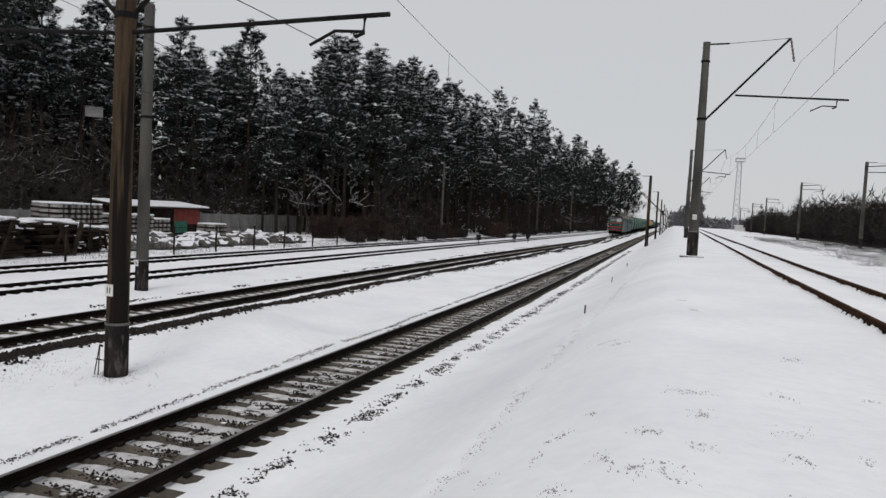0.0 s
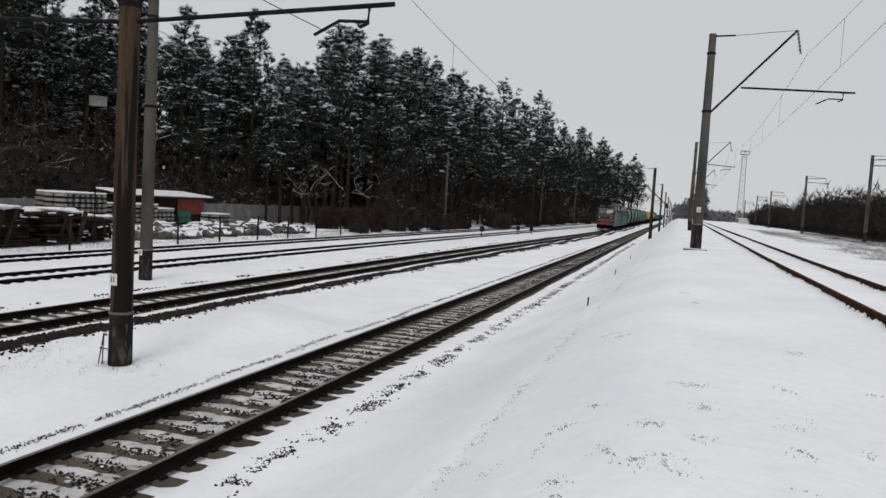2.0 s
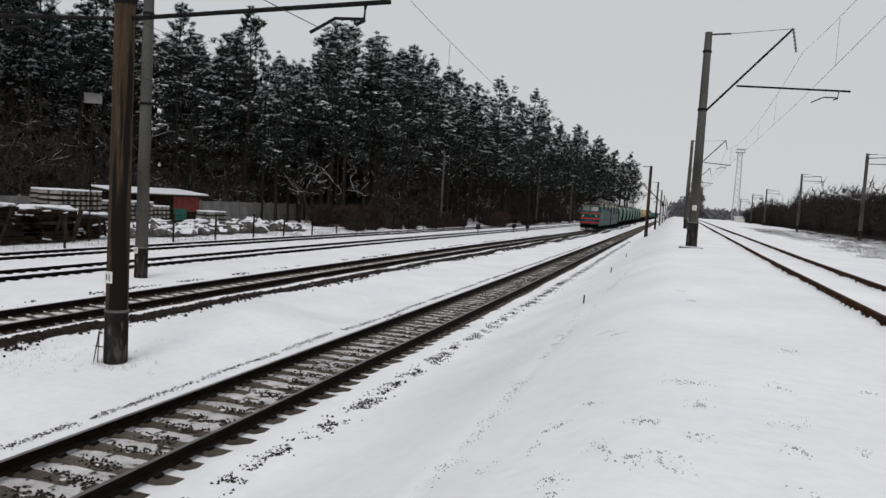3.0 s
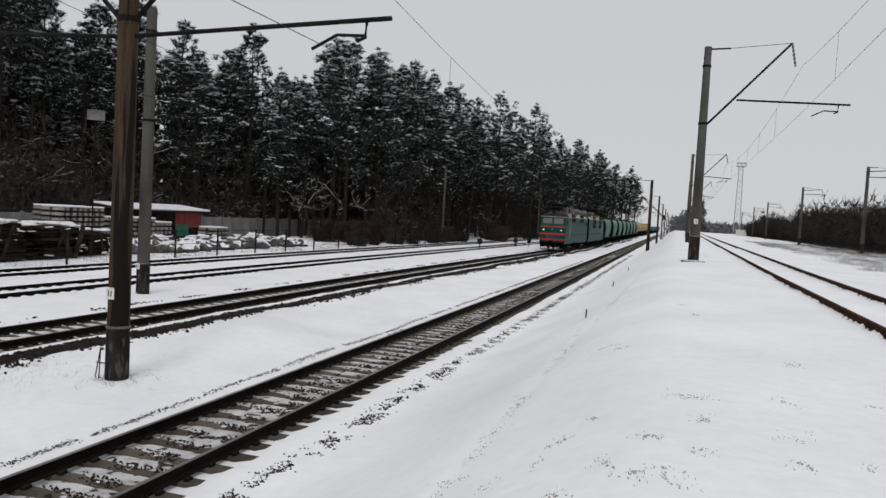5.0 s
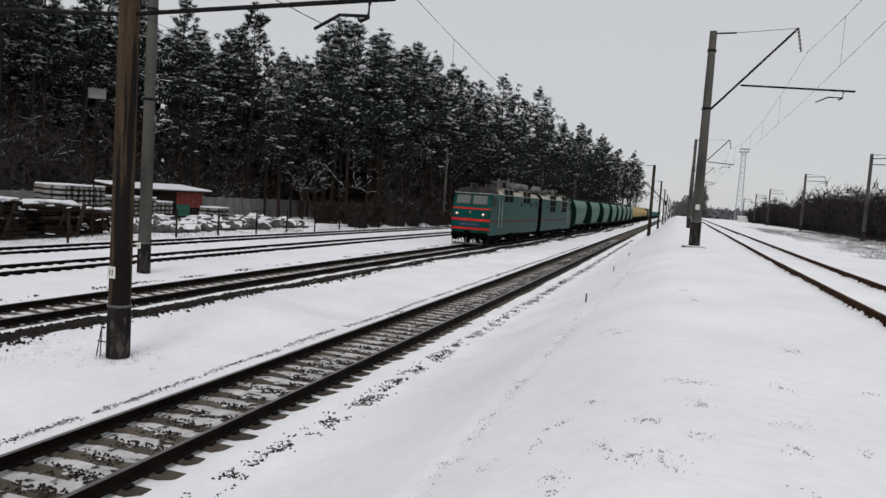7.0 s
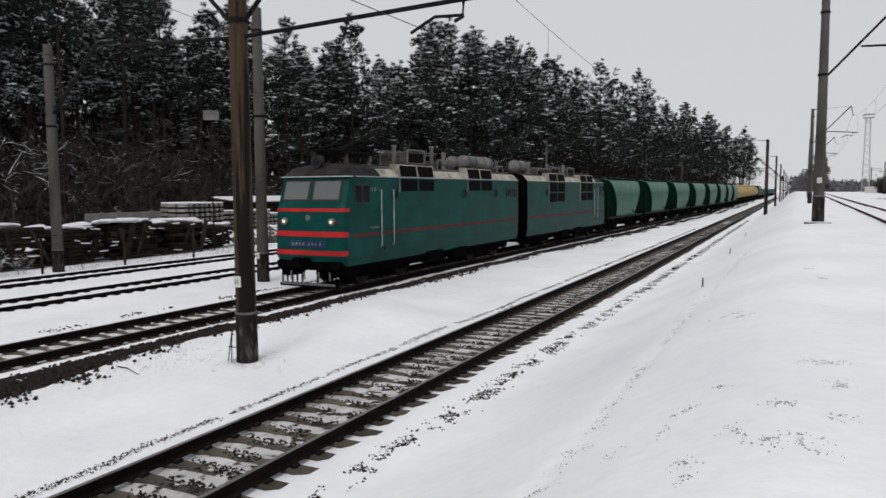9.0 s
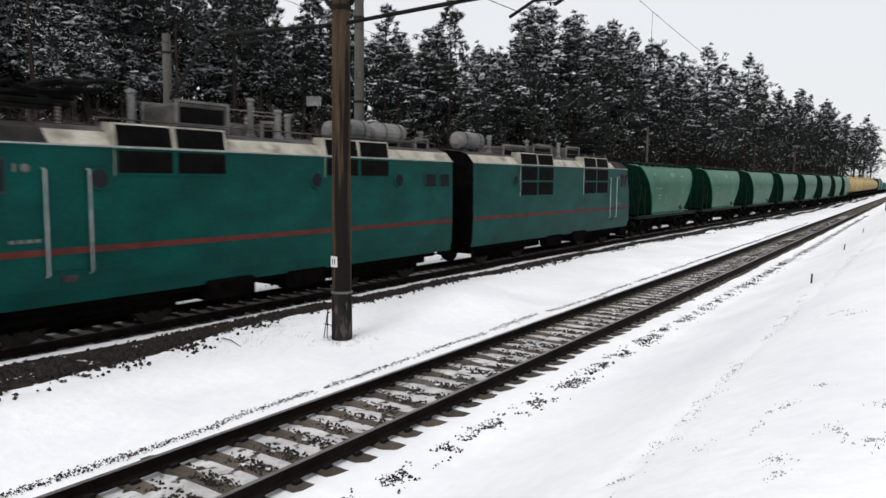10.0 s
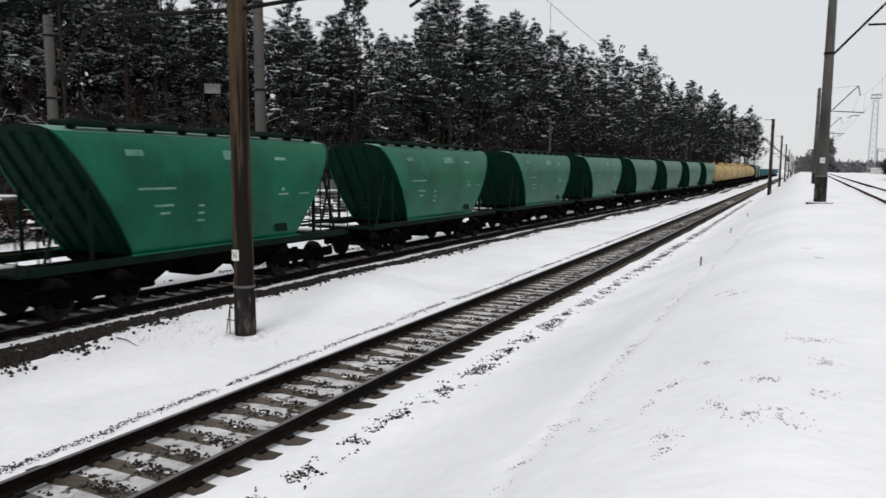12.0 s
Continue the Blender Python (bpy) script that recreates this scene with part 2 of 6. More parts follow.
# ---- mesh builder ----
class Geo:
    def __init__(self):
        self.v, self.f, self.m = [], [], []

    def face(self, pts, mi=0):
        n = len(self.v)
        self.v += [tuple(p) for p in pts]
        self.f.append(tuple(range(n, n + len(pts))))
        self.m.append(mi)

    def add(self, verts, faces, mi=0):
        n = len(self.v)
        self.v += [tuple(p) for p in verts]
        self.f += [tuple(i + n for i in f) for f in faces]
        self.m += [mi] * len(faces)

    def box(self, c, size, mi=0, ch=0.0, m=None):
        """A box about c, its long edges chamfered by ch."""
        x, y, z = (s / 2 for s in size)
        if ch <= 0:
            vs = [(a * x, b * y, d * z) for d in (-1, 1) for b in (-1, 1) for a in (-1, 1)]
            fs = [(0, 2, 3, 1), (4, 5, 7, 6), (0, 1, 5, 4), (2, 6, 7, 3), (0, 4, 6, 2), (1, 3, 7, 5)]
        else:
            vs, fs = [], []
            for zz, k in ((-z, ch), (-z + ch, 0), (z - ch, 0), (z, ch)):
                e = ch + k
                vs += [(-x + k, -y + e, zz), (-x + e, -y + k, zz), (x - e, -y + k, zz), (x - k, -y + e, zz),
                       (x - k, y - e, zz), (x - e, y - k, zz), (-x + e, y - k, zz), (-x + k, y - e, zz)]
            for r in range(3):
                for i in range(8):
                    j = (i + 1) % 8
                    fs.append((r * 8 + i, r * 8 + j, r * 8 + 8 + j, r * 8 + 8 + i))
            fs += [tuple(range(7, -1, -1)), tuple(range(24, 32))]
        if m is not None:
            vs = [m @ Vector(p) for p in vs]
        self.add([(p[0] + c[0], p[1] + c[1], p[2] + c[2]) for p in vs], fs, mi)

    def tube(self, pts, radii, n=8, mi=0, cap=True):
        """A tube along points, with a radius at each."""
        pts = [Vector(p) for p in pts]
        if not hasattr(radii, "__len__"):
            radii = [radii] * len(pts)
        base = len(self.v)
        for i, p in enumerate(pts):
            d = (pts[min(i + 1, len(pts) - 1)] - pts[max(i - 1, 0)]).normalized()
            u = d.cross(Vector((0, 0, 1)) if abs(d.z) < 0.9 else Vector((1, 0, 0))).normalized()
            w = d.cross(u)
            for k in range(n):
                a = 2 * math.pi * k / n
                q = p + (u * math.cos(a) + w * math.sin(a)) * radii[i]
                self.v.append(tuple(q))
        for i in range(len(pts) - 1):
            for k in range(n):
                a, b = base + i * n + k, base + i * n + (k + 1) % n
                self.f.append((a, b, b + n, a + n))
                self.m.append(mi)
        if cap:
            self.f.append(tuple(base + k for k in range(n - 1, -1, -1)))
            self.f.append(tuple(base + (len(pts) - 1) * n + k for k in range(n)))
            self.m += [mi, mi]

    def rim(self, x, y0, y1, z0, z1, w, d, mi=0):
        """A flat frame of bar width w and depth d, upright in a plane of constant x."""
        vs = [(x + k, y, z) for k in (-d / 2, d / 2) for e in (0, w) for y, z in ((y0 + e, z0 + e), (y1 - e, z0 + e), (y1 - e, z1 - e), (y0 + e, z1 - e))]
        fs = []
        for i in range(4):
            j = (i + 1) % 4
            fs += [(i, j, 4 + j, 4 + i), (8 + i, 12 + i, 12 + j, 8 + j), (i, 8 + i, 8 + j, j), (4 + i, 4 + j, 12 + j, 12 + i)]
        self.add(vs, fs, mi)

    def extrude(self, outline, path, mi=0, mis=None, closed=True):
        """An outline of (across, up) pairs swept along path points in plan, staying upright."""
        path = [Vector(p) for p in path]
        base, n = len(self.v), len(outline)
        for i, p in enumerate(path):
            d = path[min(i + 1, len(path) - 1)] - path[max(i - 1, 0)]
            d.z = 0
            d.normalize()
            side = Vector((d.y, -d.x, 0))
            for a, u in outline:
                self.v.append(tuple(p + side * a + Vector((0, 0, u))))
        for i in range(len(path) - 1):
            for k in range(n if closed else n - 1):
                a, b = base + i * n + k, base + i * n + (k + 1) % n
                self.f.append((a, a + n, b + n, b))
                self.m.append(mis[k] if mis else mi)
        if closed:
            self.f.append(tuple(base + k for k in range(n)))
            self.f.append(tuple(base + (len(path) - 1) * n + k for k in range(n - 1, -1, -1)))
            self.m += [mi, mi]

    def mesh(self, name, mats, smooth=False):
        me = bpy.data.meshes.new(name)
        me.from_pydata(self.v, [], self.f)
        for mt in mats if isinstance(mats, (list, tuple)) else [mats]:
            me.materials.append(mt)
        me.polygons.foreach_set("material_index", self.m)
        if smooth:
            me.polygons.foreach_set("use_smooth", [True] * len(self.f))
        me.update()
        return me


def part(name, geo, material, parent=None, label="", smooth=False, at=None):
    """Links a Geo, or a mesh that is shared, as one mesh object under its parent."""
    me = geo if isinstance(geo, bpy.types.Mesh) else geo.mesh(name, material, smooth)
    ob = new(name, me)
    if parent is not None:
        ob.parent = parent
    if at is not None:
        ob.matrix_basis = at
    if label:
        ob["label"] = label
    return ob


def thing(name, label, category, group="", kind="", at=None):
    ob = new(name)
    ob.empty_display_size = 0.3
    if at is not None:
        ob.matrix_basis = at
    return tagged(ob, label, category, group, kind)


# ---- plan: lines of the tracks ----
def smooth01(u):
    u = min(1.0, max(0.0, u))
    return u * u * (3 - 2 * u)


def line_a(y):
    return -7.02 - 0.005 * max(0.0, y - 30)


def line_b(y):
    return -15.93 + 2.55 * smooth01((y - 20) / 120) - 0.005 * max(0.0, y - 140)


def line_c(y):
    return -23.1 + 3.2 * smooth01((y - 30) / 180) - 0.005 * max(0.0, y - 210)


def line_c2(y):
    return -28.5 + 4.3 * smooth01((y - 30) / 180) - 0.005 * max(0.0, y - 210)


def line_d(y):
    return 4.1 + 0.008 * max(0.0, y - 30)


def stations(y0, y1):
    out, y = [], y0
    while y < y1:
        out.append(y)
        y += 4 if y < 60 else 10 if y < 200 else 40
    return out + [y1]


PLATEAU = 1.98


def ground_height(x, y):
    """The snow's height: the low yard with its tracks, the bank up to the shelf with the single track."""
    xa = line_a(y)
    foot, crest = xa + 2.3, xa + 6.9
    u = (x - foot) / (crest - foot)
    z = -0.14 + (PLATEAU + 0.14) * (0.55 * smooth01(u) + 0.45 * min(1.0, max(0.0, u)))
    bumps = 0.055 * noise.noise((x * 0.35, y * 0.22, 3.1)) + 0.03 * noise.noise((x * 0.9, y * 0.5, 5.5)) + 0.02 * noise.noise((x * 1.3, y * 1.1, 7.7))
    for line, half in ((line_a, 1.0), (line_b, 1.0), (line_c, 1.1), (line_c2, 1.1)):
        d = abs(x - line(y))
        if line is line_a:
            half += 0.12 * noise.noise((x * 0.3, y * 1.4, 8.8))
        if d < half + 0.3:
            k = smooth01((half + 0.3 - d) / 0.3)
            z = z * (1 - k) + (-0.25 if line in (line_a, line_b) else -0.15) * k
            bumps *= 1 - 0.8 * k
    d = abs(x - line_d(y))
    if d < 1.6:
        bumps *= 0.4
    if x > 7.5:
        bumps += 0.12 * noise.noise((x * 0.5, y * 0.5, 1.7)) - 0.25 * smooth01((x - 7.5) / 8)
    # a low heap round the foot of the near mast
    r = math.hypot(x + 10.75, y - 11.7)
    if r < 1.2:
        bumps += 0.03 * (1 - r / 1.2)
    # a trodden line along the top of the bank
    dp = abs(x + 1.78 - 0.004 * (y - 5) - 0.1 * noise.noise((y * 0.7, 1.0, 4.0)))
    if dp < 0.22 and 2.5 < y < 40:
        bumps -= 0.06 * (1 - dp / 0.22) * (0.5 + 0.5 * noise.noise((x * 5, y * 3.5, 6.0)))
    # wind drifts on the strip between the two main tracks
    if xa - 6.6 < x < xa - 1.7:
        k = math.sin(math.pi * (x - xa + 6.6) / 4.9)
        k *= smooth01((r - 0.5) / 3.0)
        bumps += k * (0.46 * max(-0.25, noise.noise((x * 0.32 + y * 0.12, y * 0.15, 9.1))) + 0.05 * noise.noise((x * 1.1, y * 0.6, 2.2)))
    return z + bumps


def build_ground():
    xs = [-3000, -900, -300, -140, -90, -60, -45, -36]
    x = -32.0
    while x < -17.8:
        xs.append(x)
        x += 0.55
    while x < -3.0:
        xs.append(x)
        x += 0.22
    while x < 9.0:
        xs.append(x)
        x += 0.075 if -2.35 < x < -1.35 else 0.3
    xs += [9.5, 10.2, 11, 12, 13, 14.5, 16, 18, 20, 23, 27, 35, 50, 90, 200, 700, 3000]
    ys = [-600, -150, -60, -30, -15]
    y = -8.0
    while y < 32:
        ys.append(y)
        y += 0.3
    while y < 80:
        ys.append(y)
        y += 0.9
    while y < 260:
        ys.append(y)
        y += 5
    ys += [300, 360, 450, 600, 900, 1500, 3500]
    g = Geo()
    n = len(xs)
    for yy in ys:
        for xx in xs:
            g.v.append((xx, yy, ground_height(xx, yy)))
    for j in range(len(ys) - 1):
        for i in range(n - 1):
            a = j * n + i
            g.f.append((a, a + 1, a + n + 1, a + n))
    g.m = [0] * len(g.f)
    return part("ground", g, M["snow"], smooth=True)


ground = tagged(build_ground(), "snow-covered railway yard ground with a low bank", "ground", kind="structure")

RAIL = [(-0.075, -0.18), (0.075, -0.18), (0.075, -0.165), (0.012, -0.14), (0.012, -0.045), (0.036, -0.035), (0.036, -0.006),
        (0.024, 0.0), (-0.024, 0.0), (-0.036, -0.006), (-0.036, -0.035), (-0.012, -0.045), (-0.012, -0.14), (-0.075, -0.165)]
RAIL_MI = [0, 0, 0, 0, 0, 0, 1, 1, 1, 0, 0, 0, 0, 0]


def sleeper_mesh(mat):
    """A concrete sleeper, 2.7 m, higher under the rails, with clips."""
    g = Geo()
    prof = [(-1.35, -0.2), (-1.3, -0.185), (-0.45, -0.185), (-0.3, -0.205), (0.3, -0.205), (0.45, -0.185), (1.3, -0.185), (1.35, -0.2)]
    vs, fs = [], []
    for xx, top in prof:
        vs += [(xx, -0.14, -0.34), (xx, -0.105, top), (xx, 0.105, top), (xx, 0.14, -0.34)]
    for i in range(len(prof) - 1):
        for k in range(3):
            a = i * 4 + k
            fs.append((a, a + 1, a + 5, a + 4))
    fs += [(0, 3, 2, 1), (28, 29, 30, 31)]
    g.add(vs, fs)
    for s in (-0.795, 0.795):
        for e in (-0.12, 0.12):
            g.box((s + e, 0, -0.165), (0.07, 0.12, 0.045), 1)
    return g.mesh("sleeper", [mat, M["iron"]])


def build_track(line, z, label, y0, y1, sleepers, rail_mat, head_mat, nearest):
    tr = thing("railway_track", label, "railway track", "parallel railway tracks", "structure")
    for s in (-0.795, 0.795):
        g = Geo()
        g.extrude(RAIL, [(line(y) + s, y, z) for y in stations(y0, y1)], 0, RAIL_MI)
        part("rail", g, [rail_mat, head_mat], tr)
    if sleepers:
        me = sleeper_mesh(M["sleeper"])
        rest = Geo()
        rng = random.Random(5)
        y, count = y0 + 0.2, 0
        while y < 330:
            slope = (line(y + 1) - line(y - 1)) / 2
            mt = pose(line(y) + rng.uniform(-0.03, 0.03), y, z + rng.uniform(-0.012, 0.004), 0, 0, -math.degrees(math.atan(slope)) + rng.uniform(-0.6, 0.6))
            if nearest[0] < y < nearest[1]:
                part("sleeper", me, None, tr, at=mt)
            elif y >= nearest[1]:
                rest.box((line(y), y, z - 0.26), (2.7, 0.24, 0.14))
            y += 0.555
            count += 1
        if rest.f:
            tagged(part("far_sleepers", rest, M["sleeper"], tr), kind="stuff")
    return tr


def stone_mesh_into(g, c, r, rng, mi=0):
    """A small angular stone."""
    vs = []
    for d in ((1, 0, 0), (-0.5, 0.85, 0), (-0.5, -0.85, 0), (0, 0, 0.8), (0.2, 0.1, -0.6)):
        k = r * rng.uniform(0.65, 1.25)
        a = rng.uniform(-0.4, 0.4)
        vs.append((c[0] + (d[0] * math.cos(a) - d[1] * math.sin(a)) * k, c[1] + (d[0] * math.sin(a) + d[1] * math.cos(a)) * k, c[2] + d[2] * k))
    g.add(vs, [(0, 1, 3), (1, 2, 3), (2, 0, 3), (1, 0, 4), (2, 1, 4), (0, 2, 4)], mi)


def clump(x, y, s=1.0, seed=0.0):
    return noise.noise((x * s, y * s, seed)) + 0.5 * noise.noise((x * s * 2.3, y * s * 2.3, seed + 5))


def build_stones():
    rng = random.Random(11)
    g = Geo()
    # shoulder of the near track towards the bank, a broken band of stones on the snow
    for _ in range(11000):
        y = 2 + 88 * rng.random() ** 1.6
        x = line_a(y) + rng.gauss(1.92, 0.11) + 0.08 * noise.noise((y * 0.5, 0, 9))
        if clump(x, y, 1.9, 1) > -0.12:
            stone_mesh_into(g, (x, y, ground_height(x, y) + 0.005), rng.uniform(0.009, 0.031), rng)
    # thin line of stones beyond the far rail of the near track
    for _ in range(6500):
        y = 2 + 68 * rng.random() ** 1.5
        x = line_a(y) + rng.gauss(-1.44, 0.055) + 0.05 * noise.noise((y * 0.6, 0, 3))
        if clump(x, y, 1.6, 2) > -0.4:
            stone_mesh_into(g, (x, y, ground_height(x, y) + 0.01), rng.uniform(0.007, 0.02), rng)
    # bare patches between the rails
    for _ in range(21000):
        y = 2 + 80 * rng.random() ** 1.4
        x = line_a(y) + rng.gauss(0.1, 0.32)
        ph = ((y - 2.7) / 0.555) % 1.0
        if abs(x - line_a(y)) < 0.68 and 0.3 < ph < 0.85 and clump(x, y, 1.6, 3) > -0.2:
            stone_mesh_into(g, (x, y, -0.2), rng.uniform(0.014, 0.034), rng)
    # dark shoulder of the second track
    for _ in range(9000):
        y = 0 + 85 * rng.random() ** 1.3
        x = line_b(y) + rng.gauss(2.15, 0.3) + (rng.random() * 1.0 if y < 9.5 else 0)
        if x > line_b(y) + 1.75 and clump(x, y, 0.9, 4) > -0.35:
            stone_mesh_into(g, (x, y, ground_height(x, y) + 0.03), rng.uniform(0.025, 0.07), rng)
    for _ in range(4200):
        y = -3 + 19 * rng.random()
        x = line_b(y) + rng.uniform(1.72, 2.25) + 1.0 * smooth01((11.5 - y) / 5) * rng.random()
        if clump(x, y, 0.9, 4) > -0.5:
            stone_mesh_into(g, (x, y, max(ground_height(x, y), -0.235) + 0.045), rng.uniform(0.025, 0.06), rng)
    for _ in range(2500):
        y = 8 + 85 * rng.random()
        x = line_b(y) + rng.gauss(-1.95, 0.12)
        if clump(x, y, 0.7, 6) > 0.12:
            stone_mesh_into(g, (x, y, ground_height(x, y) + 0.01), rng.uniform(0.02, 0.05), rng)
    ob = part("track_stones", g, M["stone"])
    return tagged(ob, "dark crushed stones showing through the snow along the tracks", "gravel", kind="stuff")


def build_ballast():
    """The bare dark shoulder of ballast along the second track, a low ridge with a ragged edge."""
    g = Geo()
    ys = [-30 + 0.5 * i for i in range(200)] + [70 + 4 * i for i in range(40)]
    cols = (1.7, 1.78, 1.92, 2.1, 2.3, 2.5)
    n = len(cols)
    for y in ys:
        e = 0.14 * noise.noise((y * 0.9, 4.0, 0)) + 0.08 * noise.noise((y * 2.3, 8.0, 0)) + 0.85 * smooth01((11.5 - y) / 5)
        for i, c in enumerate(cols):
            x = line_b(y) + c + (e * (i - 1) / 4 if i >= 2 else 0)
            z = ground_height(x, y)
            lift = (0.0, 0.03, 0.045, 0.04, 0.03, -0.05)[i]
            g.v.append((x, y, max(z, -0.235) + lift + 0.012 * noise.noise((x * 5, y * 5, 2))))
    for j in range(len(ys) - 1):
        for i in range(n - 1):
            a = j * n + i
            g.f.append((a, a + 1, a + n + 1, a + n))
    g.m = [0] * len(g.f)
    return tagged(part("ballast_shoulder", g, M["ballast"], smooth=True), "bare dark ballast shoulder along the second track", "ballast", kind="structure")


def build_bed(line, y1, label, tone):
    """Dirty trodden snow and grit between the rails."""
    g = Geo()
    ys = [-20 + 0.4 * i for i in range(int((y1 + 20) / 0.4))]
    cols = (-0.72, -0.5, -0.25, 0.0, 0.25, 0.5, 0.72)
    n = len(cols)
    for y in ys:
        for c in cols:
            x = line(y) + c
            g.v.append((x, y, -0.215 + 0.014 * noise.noise((x * 3, y * 3, 1)) - (0.03 if abs(c) > 0.7 else 0)))
    for j in range(len(ys) - 1):
        for i in range(n - 1):
            q = j * n + i
            g.f.append((q, q + 1, q + n + 1, q + n))
    g.m = [0] * len(g.f)
    return tagged(part("track_bed", g, M[tone], smooth=True), label, "track bed", kind="structure")


# ---- catenary masts ----
def insulator(g, p0, p1, mi=0):
    p0, p1 = Vector(p0), Vector(p1)
    pts, rad = [], []
    for i in range(13):
        pts.append(p0.lerp(p1, i / 12))
        rad.append(0.03 if i % 2 else 0.065)
    g.tube(pts, rad, 7, mi)


def build_mast(x, y, z, height, r0, r1, label, brown=False, sides=(), band=0.95, lean=(0, 0), foot=6.7, arm_z=(7.0, 7.1), plate=None, pad=False, tip=(3.6, 10.2), arm_from=None):
    """A conical concrete mast; sides: (direction, arm length) for each cantilever."""
    m = thing("catenary_mast", label, "catenary mast", "catenary masts", at=pose(x, y, z, lean[0], lean[1], 0))
    g = Geo()
    g.tube([(0, 0, band), (0, 0, height * 0.6), (0, 0, height)], [r0 - (r0 - r1) * band / height, r0 - (r0 - r1) * 0.6, r1], 14)
    part("pole", g, M["concrete_brown" if brown else "concrete"], m, smooth=False)
    g = Geo()
    g.tube([(0, 0, -0.5), (0, 0, band)], [r0 + 0.015, r0 + 0.005], 14)
    part("tarred_foot", g, M["tar"], m, "black tarred foot")
    g = Geo()
    g.tube([(0, 0, band - 0.02), (0, 0, band + 0.03)], [r0 + 0.02, r0 + 0.02], 14)
    part("painted_band", g, M["tank_grey"], m, "thin white painted band")
    for zz in (foot, height - 0.9):
        g = Geo()
        rr = r0 - (r0 - r1) * zz / height
        g.tube([(0, 0, zz - 0.05), (0, 0, zz + 0.05)], [rr + 0.03, rr + 0.03], 12)
        part("clamp", g, M["iron"], m)
    if pad:
        g = Geo()
        g.box((0, -0.05, -0.02), (1.1, 0.9, 0.16), 0, 0.03)
        part("foundation", g, M["tar"], m)
        g = Geo()
        g.box((0, -0.05, 0.085), (0.95, 0.75, 0.05), 0, 0.02)
        part("snow_cap", g, M["snow_cap"], m, "thin cap of snow")
    if plate:
        g = Geo()
        px, py, pz = plate
        g.box((px, py, pz), (0.19, 0.02, 0.24), 0, 0.006)
        pl = part("number_plate", g, M["white_paint"], m, "small white plate")
        g = Geo()
        for k in (-0.035, 0.03):
            g.box((px + k, py - 0.013, pz), (0.02, 0.006, 0.12))
        part("marking", g, M["black_bar"], pl)
    for d, length in sides:
        rr = r0 - (r0 - r1) * foot / height
        root = rr if arm_from is None else arm_from[0]
        g = Geo()
        g.tube([(d * root, 0, arm_z[0]), (d * length, 0, arm_z[1])], 0.045, 8)
        part("cantilever_arm", g, M["iron"], m)
        g = Geo()
        g.tube([(d * rr, 0, foot), (d * tip[0], 0, tip[1])], 0.05, 8)
        part("strut", g, M["iron"], m)
        g = Geo()
        g.tube([(d * 0.1, 0, height - 0.1), (d * 1.0, 0, height - 0.08)], 0.04, 6)
        g.tube([(d * 1.0, 0, height - 0.08), (d * tip[0], 0, tip[1])], 0.012, 5)
        part("tie_rod", g, M["iron"], m)
        g = Geo()
        insulator(g, (d * tip[0], 0, tip[1]), (d * (tip[0] + 0.2), 0, tip[1] - 1.05))
        part("insulator", g, M["porcelain"], m)
        e, f = d * (length - 0.85), arm_z[1] - 0.02
        g = Geo()
        g.tube([(e + d * 0.38, 0, f), (e + d * 0.36, 0, f - 0.3), (e + d * 0.2, 0, f - 0.36)], 0.035, 6)
        g.tube([(e + d * 0.36, 0, f - 0.27), (e - d * 0.2, 0, f - 0.24), (e - d * 0.7, 0, f - 0.48)], 0.03, 6)
        part("steady_arm", g, M["iron"], m)
    return m


